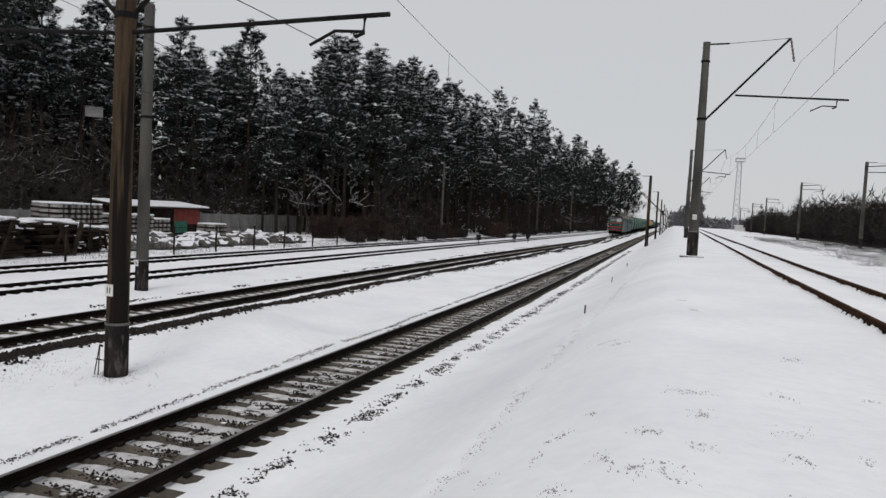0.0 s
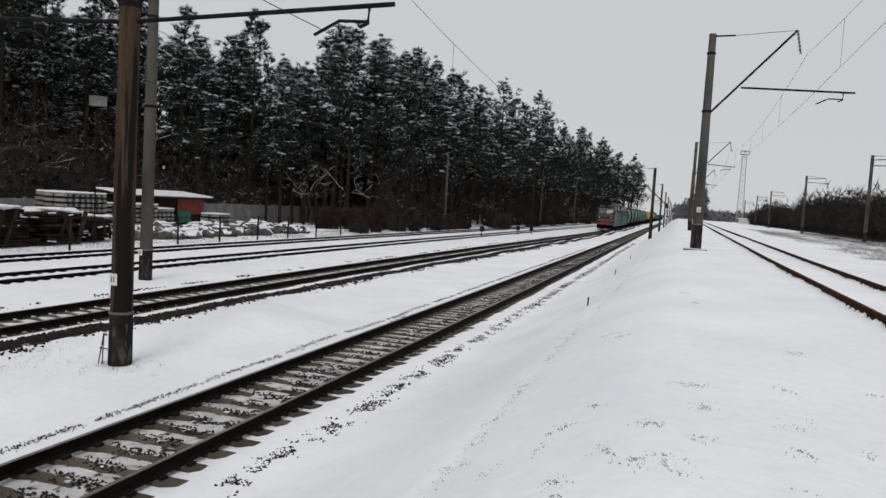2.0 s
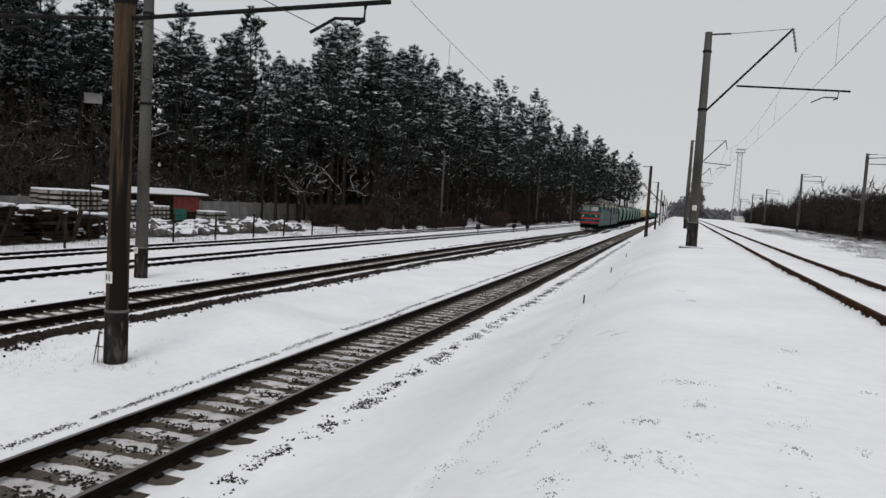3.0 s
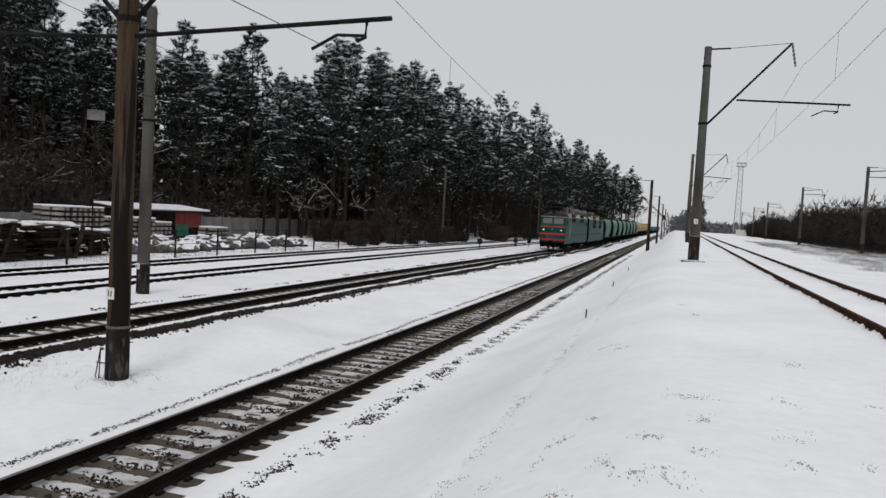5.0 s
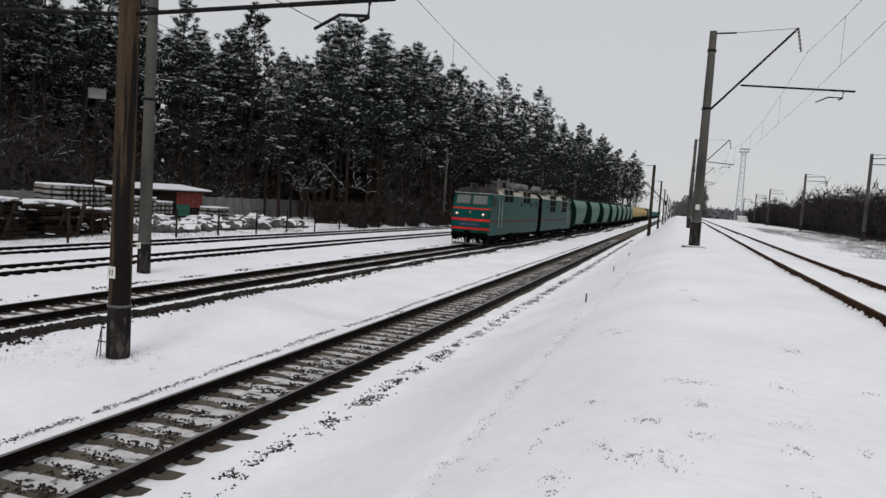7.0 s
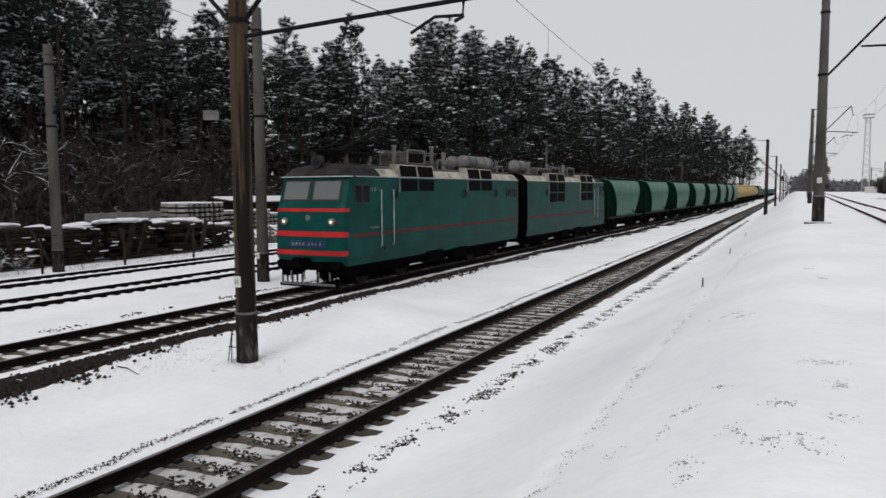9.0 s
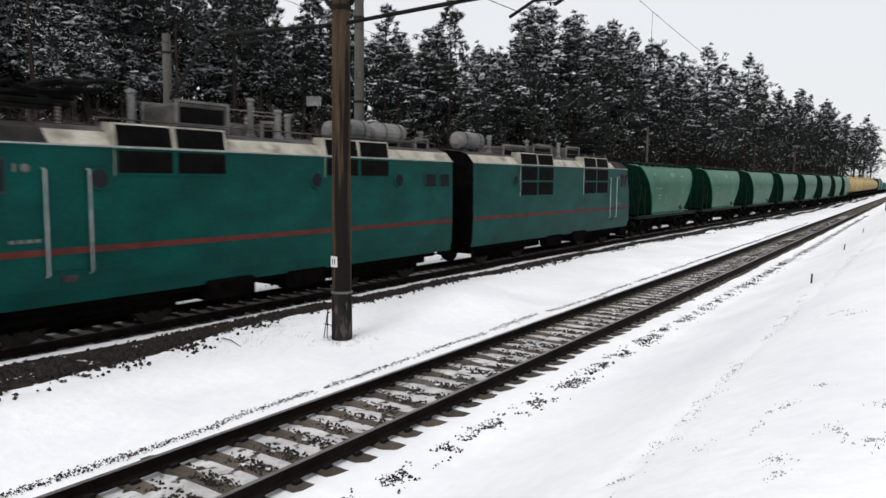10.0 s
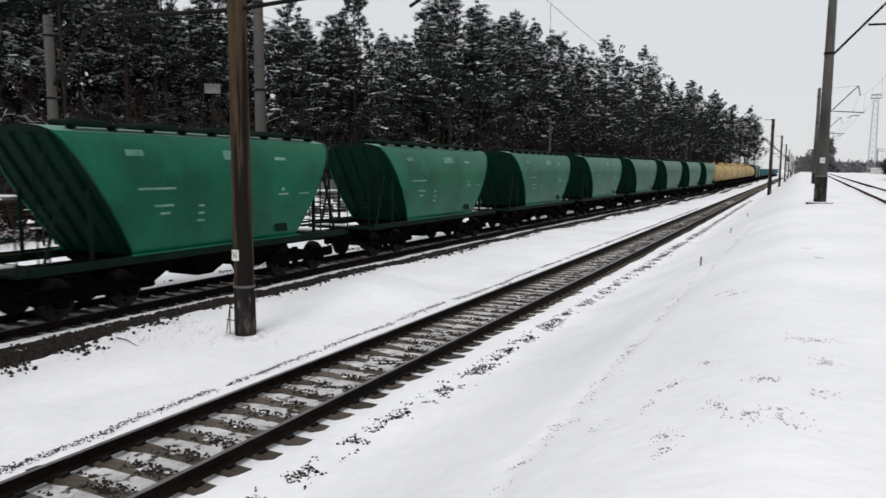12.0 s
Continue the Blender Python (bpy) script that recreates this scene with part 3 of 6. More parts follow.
def build_masts():
    build_mast(-10.76, 11.66, -0.1, 11.4, 0.222, 0.175, "brown rain-streaked concrete catenary mast with black tarred foot", True,
               [(1, 5.72), (-1, 3.65)], 1.04, foot=7.25, arm_z=(6.92, 7.08), plate=(-0.02, -0.228, 1.74), tip=(3.5, 10.4))
    build_mast(-19.77, 22.63, -0.1, 11.0, 0.24, 0.19, "pale grey concrete mast with a black foot in the snow", False, [], 1.15, plate=(-0.05, -0.26, 1.05))
    p = build_mast(-31.0, 21.4, -0.1, 10.4, 0.25, 0.2, "grey concrete mast with a raised dark strut behind the tracks", False, [], 1.0)
    g = Geo()
    g.tube([(0.25, 0, 7.3), (3.3, 0, 10.1)], 0.085, 8)
    g.tube([(3.2, 0, 9.75), (4.1, 0, 10.1), (5.6, 0, 10.25)], 0.04, 6)
    part("strut", g, M["iron"], p)
    g = Geo()
    g.tube([(0.25, 0, 7.6), (2.6, 0, 7.35)], 0.035, 6)
    part("tie_rod", g, M["iron"], p)
    build_mast(0.71, 36.06, PLATEAU, 10.2, 0.25, 0.165, "tall grey concrete catenary mast on a snowy footing", False, [(1, 6.15)], 1.25,
               foot=6.6, arm_z=(7.72, 7.5), plate=(0.0, -0.26, 1.95), pad=True, tip=(3.6, 10.3), arm_from=(1.4,))
    for i, (yy, xx) in enumerate(((87, 0.9), (138, 1.25), (190, 1.6), (242, 2.0), (300, 2.5), (360, 3.0))):
        build_mast(xx, yy, PLATEAU - 0.05, 10.2, 0.22, 0.16, "distant grey concrete catenary mast beside the single track", False, [(1, 4.3)], 1.2,
                   foot=6.6, arm_z=(7.72, 7.5), tip=(3.6, 10.3), arm_from=(1.4,))
    build_mast(-3.85, 97.9, -0.12, 9.8, 0.23, 0.18, "dark concrete catenary mast at the foot of the bank", True, [(-1, 3.6)], 1.0, foot=6.6, arm_z=(7.4, 7.5), tip=(3.0, 9.6), arm_from=(0.9,))
    for yy, xx in ((148, -4.2), (200, -4.6), (255, -4.9), (310, -5.2), (370, -5.5)):
        build_mast(xx, yy, -0.1, 9.8, 0.2, 0.16, "distant dark concrete catenary mast beside the main tracks", True, [(-1, 3.6)], 1.0, foot=6.6, arm_z=(7.4, 7.5), tip=(3.0, 9.6), arm_from=(0.9,))
    for yy, xx in ((93, -31.0), (139, -26.5), (171, -24.5)):
        build_mast(xx, yy, -0.1, 10.4, 0.18, 0.14, "pale concrete mast in front of the trees", False, [], 1.0)
    for yy, xx in ((94.1, 20.3), (138, 20.0), (211, 22.3), (262, 23.5), (330, 25.0)):
        build_mast(xx, yy, ground_height(xx, yy), 10.1, 0.22, 0.17, "grey concrete mast along the shrubs with a short bracket", False, [(1, 3.6)], 1.2, foot=9.55, arm_z=(8.9, 8.9), tip=(3.0, 9.75), arm_from=(0.2,))


def build_wires():
    def span(g, a, b, sag, r=0.008, n=14):
        a, b = Vector(a), Vector(b)
        g.tube([a.lerp(b, i / n) - Vector((0, 0, 4 * sag * (i / n) * (1 - i / n))) for i in range(n + 1)], r, 4)

    def catenary(name, pts, drop, label):
        """pts: supports of the contact wire (x, y, z); the messenger hangs above it."""
        w = thing(name, label, "overhead wire", "overhead wires")
        g, h = Geo(), Geo()
        for a, b in zip(pts, pts[1:]):
            a, b = Vector(a), Vector(b)
            span(g, a, b, 0.03)
            span(h, a + Vector((0, 0, drop)), b + Vector((0, 0, drop)), drop * 0.5)
            n = 6
            for i in range(1, n):
                u = i / n
                p = a.lerp(b, u)
                dr = Geo()
                dr.tube([p, p + Vector((0, 0, drop - 4 * drop * 0.5 * u * (1 - u)))], 0.006, 3, cap=False)
                part("dropper", dr, M["wire"], w)
        part("contact_wire", g, M["wire"], w)
        part("messenger_wire", h, M["wire"], w)

    catenary("overhead_wire", [(-6.6, -42, 6.45), (-6.5, 11.66, 6.6), (-7.1, 60, 6.5), (line_a(97.9) + 0.2, 97.9, 6.5), (line_a(148), 148, 6.5), (line_a(200), 200, 6.5), (line_a(310), 310, 6.5)], 2.15,
             "thin grey overhead wires above the near track")
    catenary("overhead_wire", [(-15.6, -42, 6.45), (-14.9, 11.66, 6.6), (line_b(60), 60, 6.5), (line_b(97.9), 97.9, 6.5), (line_b(148), 148, 6.5), (line_b(250), 250, 6.5)], 1.9,
             "thin grey overhead wires above the train's track")
    catenary("overhead_wire", [(4.4, -14, 9.1), (4.8, 36.06, 9.0), (4.6, 87, 9.0), (5.0, 138, 9.0), (5.4, 190, 9.0), (6.0, 242, 9.0)], 2.25,
             "thin grey overhead wires above the single track")


def build_signal(x, y, z, h, label):
    s = thing("railway_signal", label, "railway signal", "railway signals", at=pose(x, y, z))
    g = Geo()
    g.tube([(0, 0, -0.2), (0, 0, h)], 0.06, 8)
    part("post", g, M["iron"], s)
    g = Geo()
    g.box((0, 0, h * 0.78 if h < 2 else h * 0.9), (0.5 if h < 2 else 0.34, 0.3, 0.62 if h < 2 else 1.1), 0, 0.04)
    part("head", g, M["iron"], s)
    g = Geo()
    for k in ((-0.1, 0.1) if h < 2 else (-0.3, 0.0, 0.3)):
        g.tube([(0, -0.12, h * 0.9 + k), (0, -0.24, h * 0.9 + k)], 0.08, 8)
    part("hood", g, M["black_bar"], s)


def build_rail_chairs(line, z):
    """Dark ends of buried sleepers and chairs that show beside siding rails."""
    g = Geo()
    rng = random.Random(8)
    y = 8.0
    while y < 120:
        for s in (-0.795, 0.795):
            if rng.random() < 0.92:
                g.box((line(y) + s + 0.12, y, z - 0.15), (0.2 + rng.uniform(0, 0.1), 0.2, 0.1 + rng.uniform(0, 0.03)), 0)
        y += 0.555
    return g


def build_rail_snow():
    """Lumps of snow crusted along the single track's rails."""
    g = Geo()
    rng = random.Random(9)
    for s in (-0.795, 0.795):
        y = 2.0
        while y < 70:
            r = rng.uniform(0.03, 0.085)
            x = line_d(y) + s - 0.06 - r * 0.3
            z = ground_height(x, y)
            ring = [(x + math.cos(a) * r, y + math.sin(a) * r * 1.5, z - 0.01) for a in (0, 1.05, 2.1, 3.14, 4.2, 5.24)]
            g.add(ring + [(x + 0.02, y, z + r * 0.9)], [(i, (i + 1) % 6, 6) for i in range(6)])
            y += rng.uniform(0.08, 0.34)
    return tagged(part("rail_snow", g, M["snow"], smooth=True), "small lumps of snow crusted along the rusty rails", "snow", kind="stuff")


# ---- rolling stock ----
SPEED = 16.1


def train_front(t):
    return 13.0 - (t - 9.5) * SPEED


def wheelset_mesh(r, half=0.79):
    g = Geo()
    for s in (-half, half):
        d = 1 if s > 0 else -1
        g.tube([(s - d * 0.09, 0, 0), (s - d * 0.065, 0, 0), (s - d * 0.06, 0, 0), (s + d * 0.065, 0, 0)], [r + 0.03, r + 0.03, r, r], 20)
        g.tube([(s + d * 0.066, 0, 0), (s + d * 0.09, 0, 0)], [r * 0.35, r * 0.3], 10)
        for k in range(6):
            a = k * math.pi / 3
            g.box((s + d * 0.07, math.cos(a) * r * 0.62, math.sin(a) * r * 0.62), (0.02, 0.07, 0.07), 1)
    g.tube([(-half - 0.2, 0, 0), (half + 0.2, 0, 0)], 0.085, 10)
    return g.mesh("wheelset", [M["wheel"], M["bogie"]])


WHEEL_BIG, WHEEL_SMALL = wheelset_mesh(0.62), wheelset_mesh(0.475)
ROLLING = []


def add_bogie(car, y, base, r, big, roll):
    b = Geo()
    for s in (-1, 1):
        x = s * (1.08 if big else 1.02)
        b.box((x, y, r + 0.12), (0.16, base + 1.5, 0.3 if not big else 0.5), 0, 0.04)
        if big:
            b.box((x - s * 0.2, y, 0.62), (0.1, base + 1.2, 0.62), 0, 0.04)
        for e in (-1, 1):
            b.box((x, y + e * base / 2, r), (0.26, 0.34, 0.36), 0, 0.05)
            b.tube([(x, y + e * base * 0.2, r - 0.1), (x, y + e * base * 0.2, r + 0.42)], 0.11, 8)
    b.box((0, y, r + 0.14), (2.1, 0.5, 0.3), 0, 0.04)
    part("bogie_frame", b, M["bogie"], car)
    for e in (-1, 1):
        w = part("wheelset", WHEEL_BIG if big else WHEEL_SMALL, None, car, at=pose(0, y + e * base / 2, r))
        if roll:
            ROLLING.append((w, y + e * base / 2, r))


# levels of the locomotive's shell: height, half width, set-back of the nose, material of the band below
SHELL = [(0.86, 1.49, -0.26, 0), (1.2, 1.56, -0.38, 0), (2.0, 1.58, -0.34, 0), (2.92, 1.58, -0.26, 0), (3.12, 1.57, -0.18, 0), (4.0, 1.56, 0.1, 0),
         (4.09, 1.575, 0.0, 0), (4.13, 1.54, 0.06, 1), (4.42, 1.28, 0.34, 2), (4.54, 0.9, 0.75, 3), (4.62, 0.0, 1.1, 3)]


def shell_ring(hw, sf):
    return [(0.0, sf - 0.06), (hw * 0.5, sf - 0.04), (max(0.0, hw - 0.24), sf), (max(0.0, hw - 0.07), sf + 0.08), (hw, sf + 0.27)]


def shell_at(z):
    for (z0, h0, s0, _), (z1, h1, s1, _) in zip(SHELL, SHELL[1:]):
        if z0 <= z <= z1:
            u = (z - z0) / (z1 - z0)
            return h0 + (h1 - h0) * u, s0 + (s1 - s0) * u
    return SHELL[0][1], SHELL[0][2]


def nose_strip(g, z0, z1, out=0.012, x_max=9.0, x_min=0.0, mi=0, wrap=True):
    """A band that follows the nose between two heights, standing a little proud."""
    zs = (z0, z1)
    rows = []
    for z in zs:
        hw, sf = shell_at(z)
        ring = [(x, s) for x, s in shell_ring(hw, sf) if x <= x_max]
        if not wrap:
            ring = ring[:3]
        pts = [(-x, s - out) for x, s in reversed(ring)] + [(x, s - out) for x, s in ring[1:]]
        pts = [(x + (out if x > hw - 0.1 else -out if x < -hw + 0.1 else 0), s, z) for x, s in pts]
        rows.append(pts)
    for a, b, c, d in zip(rows[0], rows[0][1:], rows[1][1:], rows[1]):
        g.face((a, b, c, d), mi)


def build_locomotive(label, nose_front, bays, ports, windows, roof_items, length=16.6):
    """One section; local -y runs ahead. s runs from the cab end of the section backwards."""
    half = length / 2
    car = thing("locomotive", label, "locomotive", "coupled locomotive sections")
    sg = 1 if nose_front else -1

    def Y(s):
        return sg * (s - half)

    def put(name, g, mat, lab="", smooth=False, parent=None):
        if sg < 0:
            g.v = [(-x, -y, z) for x, y, z in g.v]
        g.v = [(x, y - half * sg, z) for x, y, z in g.v]
        return part(name, g, mat, parent or car, lab, smooth)

    # body shell in cab-end coordinates
    g = Geo()
    rings = []
    for z, hw, sf, mi in SHELL:
        half_ring = shell_ring(hw, sf)
        ring = [(-x, s, z) for x, s in reversed(half_ring)] + [(x, s, z) for x, s in half_ring[1:]]
        ring = [(-hw, length, z), (-hw, 2.2, z)] + ring + [(hw, 2.2, z), (hw, length, z)]
        rings.append(ring)
    for r0, r1, lev in zip(rings, rings[1:], SHELL[1:]):
        for k in range(len(r0) - 1):
            mi = lev[3]
            if mi in (1, 2) and k not in (0, len(r0) - 2):
                mi = 3
            g.face((r0[k], r0[k + 1], r1[k + 1], r1[k]), {0: 0, 1: 1, 2: 1, 3: 3}[mi] if not (lev[3] == 3 and k in (0, len(r0) - 2)) else 2)
    back = [(r[-1][0], length, r[-1][2]) for r in rings] + [(r[0][0], length, r[0][2]) for r in reversed(rings)]
    g.face(back, 4)
    g.face([(-1.5, length, 0.92), (-1.5, -0.3, 0.92), (1.5, -0.3, 0.92), (1.5, length, 0.92)], 4)
    put("body", g, [M["loco_green"], M["cream"], M["roof_grey"], M["roof_dark"], M["bogie"]])
    g = Geo()
    for s in (-1, 1):
        g.box((s * 1.585, length / 2 + 0.2, 4.1), (0.06, length - 0.5, 0.035), 0)
    nose_strip(g, 4.075, 4.115, 0.03)
    put("gutter", g, M["steel_bright"])
    # red lines
    for z0, z1 in ((2.83, 2.95), (1.93, 2.12), (1.26, 1.43)):
        g = Geo()
        nose_strip(g, z0, z1, 0.014)
        put("red_stripe", g, M["loco_red"], "bright red band round the nose")
    for s in (-1, 1):
        g = Geo()
        g.box((s * 1.584, length / 2 + 0.12, 1.955), (0.012, length - 0.26, 0.13))
        put("side_stripe", g, M["loco_red_dull"], "faded red line along the side")
    # windscreens
    for s in (-1, 1):
        for name, mat, x0, x1, z0, z1, out in (("windscreen_frame", "black_bar", 0.06, 1.3, 3.2, 3.98, 0.016), ("windscreen", "windshield", 0.13, 1.23, 3.27, 3.92, 0.03)):
            g = Geo()
            pts = []
            for x, z in ((x0, z0), (x1, z0), (x1, z1), (x0, z1)):
                _, sf = shell_at(z)
                pts.append((s * x, sf - out - 0.05 * (1 - (x / 1.56)), z))
            inner = [(p[0], p[1] + 0.06, p[2]) for p in pts]
            g.face(pts if s > 0 else pts[::-1])
            for k in range(4):
                g.face((pts[k], inner[k], inner[(k + 1) % 4], pts[(k + 1) % 4]))
            put(name, g, M[mat])
    # headlights
    for s in (-1, 1):
        _, sf = shell_at(2.47)
        g = Geo()
        g.tube([(s * 1.06, sf + 0.05, 2.47), (s * 1.06, sf - 0.1, 2.47), (s * 1.06, sf - 0.1, 2.47)], [0.15, 0.14, 0.11], 14)
        ring = put("headlight", g, M["tank_grey"])
        g = Geo()
        g.tube([(s * 1.06, sf - 0.07, 2.47), (s * 1.06, sf - 0.115, 2.47)], [0.115, 0.08], 14)
        put("lens", g, M["lens"], "round lamp glass", parent=ring)
        if nose_front:
            g = Geo()
            g.tube([(s * 1.06, sf - 0.1, 2.47), (s * 1.06, sf - 0.125, 2.47)], [0.05, 0.04], 10)
            put("bulb", g, M["headlight"], "lit white lamp", parent=ring)
        g = Geo()
        g.tube([(s * 1.32, sf + 0.05, 2.44), (s * 1.32, sf - 0.06, 2.44)], [0.07, 0.06], 10)
        put("marker_lamp", g, M["loco_red_dull"])
    g = Geo()
    g.tube([(0, 0.45, 4.66), (0, 0.2, 4.66), (0, 0.2, 4.66)], [0.22, 0.24, 0.19], 14)
    g.box((0, 0.4, 4.5), (0.16, 0.25, 0.2))
    put("searchlight", g, M["roof_dark"], "round dark searchlight")
    g = Geo()
    g.tube([(0, 0.22, 4.66), (0, 0.185, 4.66)], [0.18, 0.15], 14)
    put("searchlight_glass", g, M["window"])
    # number board
    _, sf = shell_at(1.6)
    g = Geo()
    g.box((0, sf - 0.07, 1.66), (1.75, 0.03, 0.24), 0, 0.008)
    board = put("number_board", g, M["plate_blue"], "dark blue number board")
    for k in (-0.62, -0.46, -0.3, -0.14, 0.1, 0.26, 0.42, 0.6):
        g = Geo()
        g.box((k, sf - 0.09, 1.66), (0.07, 0.012, 0.11))
        put("board_marking", g, M["tank_grey"], parent=board)
    g = Geo()
    _, sf = shell_at(2.6)
    g.tube([(0, sf - 0.05, 2.6), (0, sf - 0.09, 2.6)], [0.13, 0.1], 5)
    put("emblem", g, M["tank_grey"])
    # pilot, coupler, buffer beam
    g = Geo()
    g.box((0, -0.1, 0.9), (2.9, 0.6, 0.3), 0, 0.05)
    g.box((0, -0.62, 1.02), (0.3, 0.7, 0.3), 0, 0.05)
    g.box((0, -0.98, 1.02), (0.4, 0.25, 0.42), 0, 0.06)
    put("coupler", g, M["bogie"])
    g = Geo()
    for x in (-1.35, -1.1, -0.85, -0.6, -0.35, 0.35, 0.6, 0.85, 1.1, 1.35):
        g.box((x, -0.33 + 0.12 * abs(x), 0.48), (0.05, 0.05, 0.62))
    g.box((0, -0.36, 0.15), (2.6, 0.1, 0.12), 0, 0.02)
    g.box((0, -0.3, 0.75), (2.8, 0.08, 0.1), 0, 0.02)
    put("pilot", g, M["bogie"], "dark barred pilot under the nose")
    g = Geo()
    g.box((0, -0.41, 0.2), (2.4, 0.03, 0.1), 0, 0.01)
    for x in (-0.8, -0.2, 0.45, 0.95):
        g.box((x, -0.36, 0.5), (0.06, 0.02, 0.3))
    put("snowplough", g, M["tank_grey"], "worn grey plough edge")
    for s in (-1, 1):
        g = Geo()
        g.box((s * 1.25, 0.35, 0.66), (0.46, 1.0, 0.5), 0, 0.08)
        put("step_box", g, M["bogie"])
        # cab side window, door, handrails
        g = Geo()
        g.box((s * 1.575, 0.85, 3.47), (0.035, 0.98, 0.72), 0, 0.012)
        w = put("cab_window", g, M["black_bar"])
        for k in (0.6, 1.1):
            g = Geo()
            g.box((s * 1.588, k, 3.47), (0.03, 0.42, 0.6), 0, 0.008)
            put("pane", g, M["window"], parent=w)
        g = Geo()
        g.box((s * 1.57, 2.5, 2.6), (0.03, 0.7, 2.1), 0, 0.01)
        put("cab_door", g, M["loco_green"])
        g = Geo()
        g.tube([(s * 1.575, 1.72, 3.62), (s * 1.588, 1.72, 3.62)], 0.085, 12)
        g.box((s * 1.58, 1.52, 3.62), (0.02, 0.04, 0.16))
        put("side_badge", g, M["tank_grey"], "small pale oval badge")
        for k in (1.42, 1.58, 1.74, 1.9):
            g = Geo()
            g.box((s * 1.582, k, 2.2), (0.02, 0.1, 0.07))
            put("side_marking", g, M["tank_grey"])
        g = Geo()
        g.box((s * 1.588, 2.5, 1.38), (0.03, 0.32, 0.14))
        put("door_step", g, M["black_bar"])
        for k in (2.05, 2.95):
            g = Geo()
            g.tube([(s * 1.58, k, 3.62), (s * 1.66, k, 3.6), (s * 1.66, k, 1.5), (s * 1.58, k, 1.46)], 0.022, 6)
            put("handrail", g, M["steel_bright"], "pale grab rail")
        # machinery-room louvres standing through the roof edge
        for s0, s1, z0, rows in bays:
            g = Geo()
            w = s1 - s0
            c = (s0 + s1) / 2
            prof = [(1.50, z0), (1.60, z0), (1.60, 4.08), (1.50, 4.62), (1.1, 4.64)]
            for k, (a, b) in enumerate(zip(prof, prof[1:])):
                g.face(((s * a[0], s0, a[1]), (s * a[0], s1, a[1]), (s * b[0], s1, b[1]), (s * b[0], s0, b[1])), 1 if k == 2 else 0)
            for e in (s0, s1):
                g.face([(s * a[0], e, a[1]) for a in prof] + [(s * 1.1, e, z0)], 1)
            bay = put("louvre_bay", g, [M["loco_green"], M["cream"]])
            mid = c
            cells = [(z0 + 0.05, 4.03, 1.605, 1.605)] if rows == 2 else [(z0 + 0.05, (z0 + 4.05) / 2 - 0.04, 1.605, 1.605), ((z0 + 4.05) / 2 + 0.04, 4.02, 1.605, 1.605)]
            cells.append((4.13, 4.58, 1.598, 1.513))
            for a0, a1, x0, x1 in cells:
                for y0, y1 in ((s0 + 0.07, mid - 0.07), (mid + 0.07, s1 - 0.07)):
                    gg = Geo()
                    gg.face(((s * x0, y0, a0), (s * x0, y1, a0), (s * x1, y1, a1), (s * x1, y0, a1)))
                    n = 9
                    for i in range(n):
                        u = (i + 0.5) / n
                        xx, zz = x0 + (x1 - x0) * u, a0 + (a1 - a0) * u
                        gg.box((s * (xx + 0.004), (y0 + y1) / 2, zz), (0.014, y1 - y0, 0.016))
                    put("louvre", gg, M["grille"], "black louvre panel", parent=bay)
        for c in ports:
            g = Geo()
            g.tube([(s * 1.57, c, 3.42), (s * 1.6, c, 3.42)], [0.27, 0.25], 18)
            pr = put("porthole", g, M["loco_green"])
            g = Geo()
            g.tube([(s * 1.59, c, 3.42), (s * 1.606, c, 3.42)], [0.2, 0.19], 18)
            put("pane", g, M["window"], parent=pr)
        for c, w in windows:
            g = Geo()
            g.box((s * 1.575, c, 3.42), (0.04, w, 0.56), 0, 0.015)
            wn = put("side_window", g, M["loco_green"])
            g = Geo()
            g.box((s * 1.588, c, 3.42), (0.03, w - 0.12, 0.44), 0, 0.01)
            put("pane", g, M["window"], parent=wn)
        g = Geo()
        for k in range(7):
            g.tube([(s * 1.2, 3.4 + k * (length - 4) / 6, 4.5), (s * 1.2, 3.4 + k * (length - 4) / 6, 4.72)], 0.015, 4)
        g.tube([(s * 1.2, 3.4, 4.72), (s * 1.2, length - 0.6, 4.72)], 0.02, 5)
        put("roof_rail", g, M["roof_grey"])
        g = Geo()
        g.box((s * 1.35, 6.6, 0.7), (0.5, 1.5, 0.5), 0, 0.05)
        put("equipment_case", g, M["bogie"])
        g = Geo()
        g.box((s * 1.3, 9.3, 0.7), (0.4, 1.6, 0.56), 0, 0.05)
        put("equipment_case", g, M["bogie"])
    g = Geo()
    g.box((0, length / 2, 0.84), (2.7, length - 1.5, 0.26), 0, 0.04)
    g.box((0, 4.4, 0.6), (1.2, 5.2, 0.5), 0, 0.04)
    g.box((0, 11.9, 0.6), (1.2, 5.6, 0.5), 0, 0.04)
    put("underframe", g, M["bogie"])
    # gangway at the inner end
    g = Geo()
    g.box((0, length + 0.3, 2.7), (1.1, 0.6, 2.3), 0, 0.05)
    put("gangway", g, M["grille"], "black gangway bellows")
    g = Geo()
    for k in (-0.8, -0.5, 0.5, 0.8):
        g.tube([(k, length - 0.05, 0.95), (k, length + 0.35, 0.62), (k, length + 0.75, 0.6)], 0.03, 6)
    g.box((0, length + 0.45, 1.0), (0.3, 0.9, 0.3), 0, 0.05)
    put("hose", g, M["grille"])
    # roof
    g = Geo()
    for e in (-0.55, 0.55):
        for a, b, z0, z1 in ((0.9, 2.1, 5.1, 5.4), (2.1, 3.35, 5.3, 5.15)):
            g.tube([(e, a, z0), (e * 0.7, b, z1)], 0.07, 6)
    g.tube([(-0.9, 0.95, 5.1), (0.9, 0.95, 5.1)], 0.05, 6)
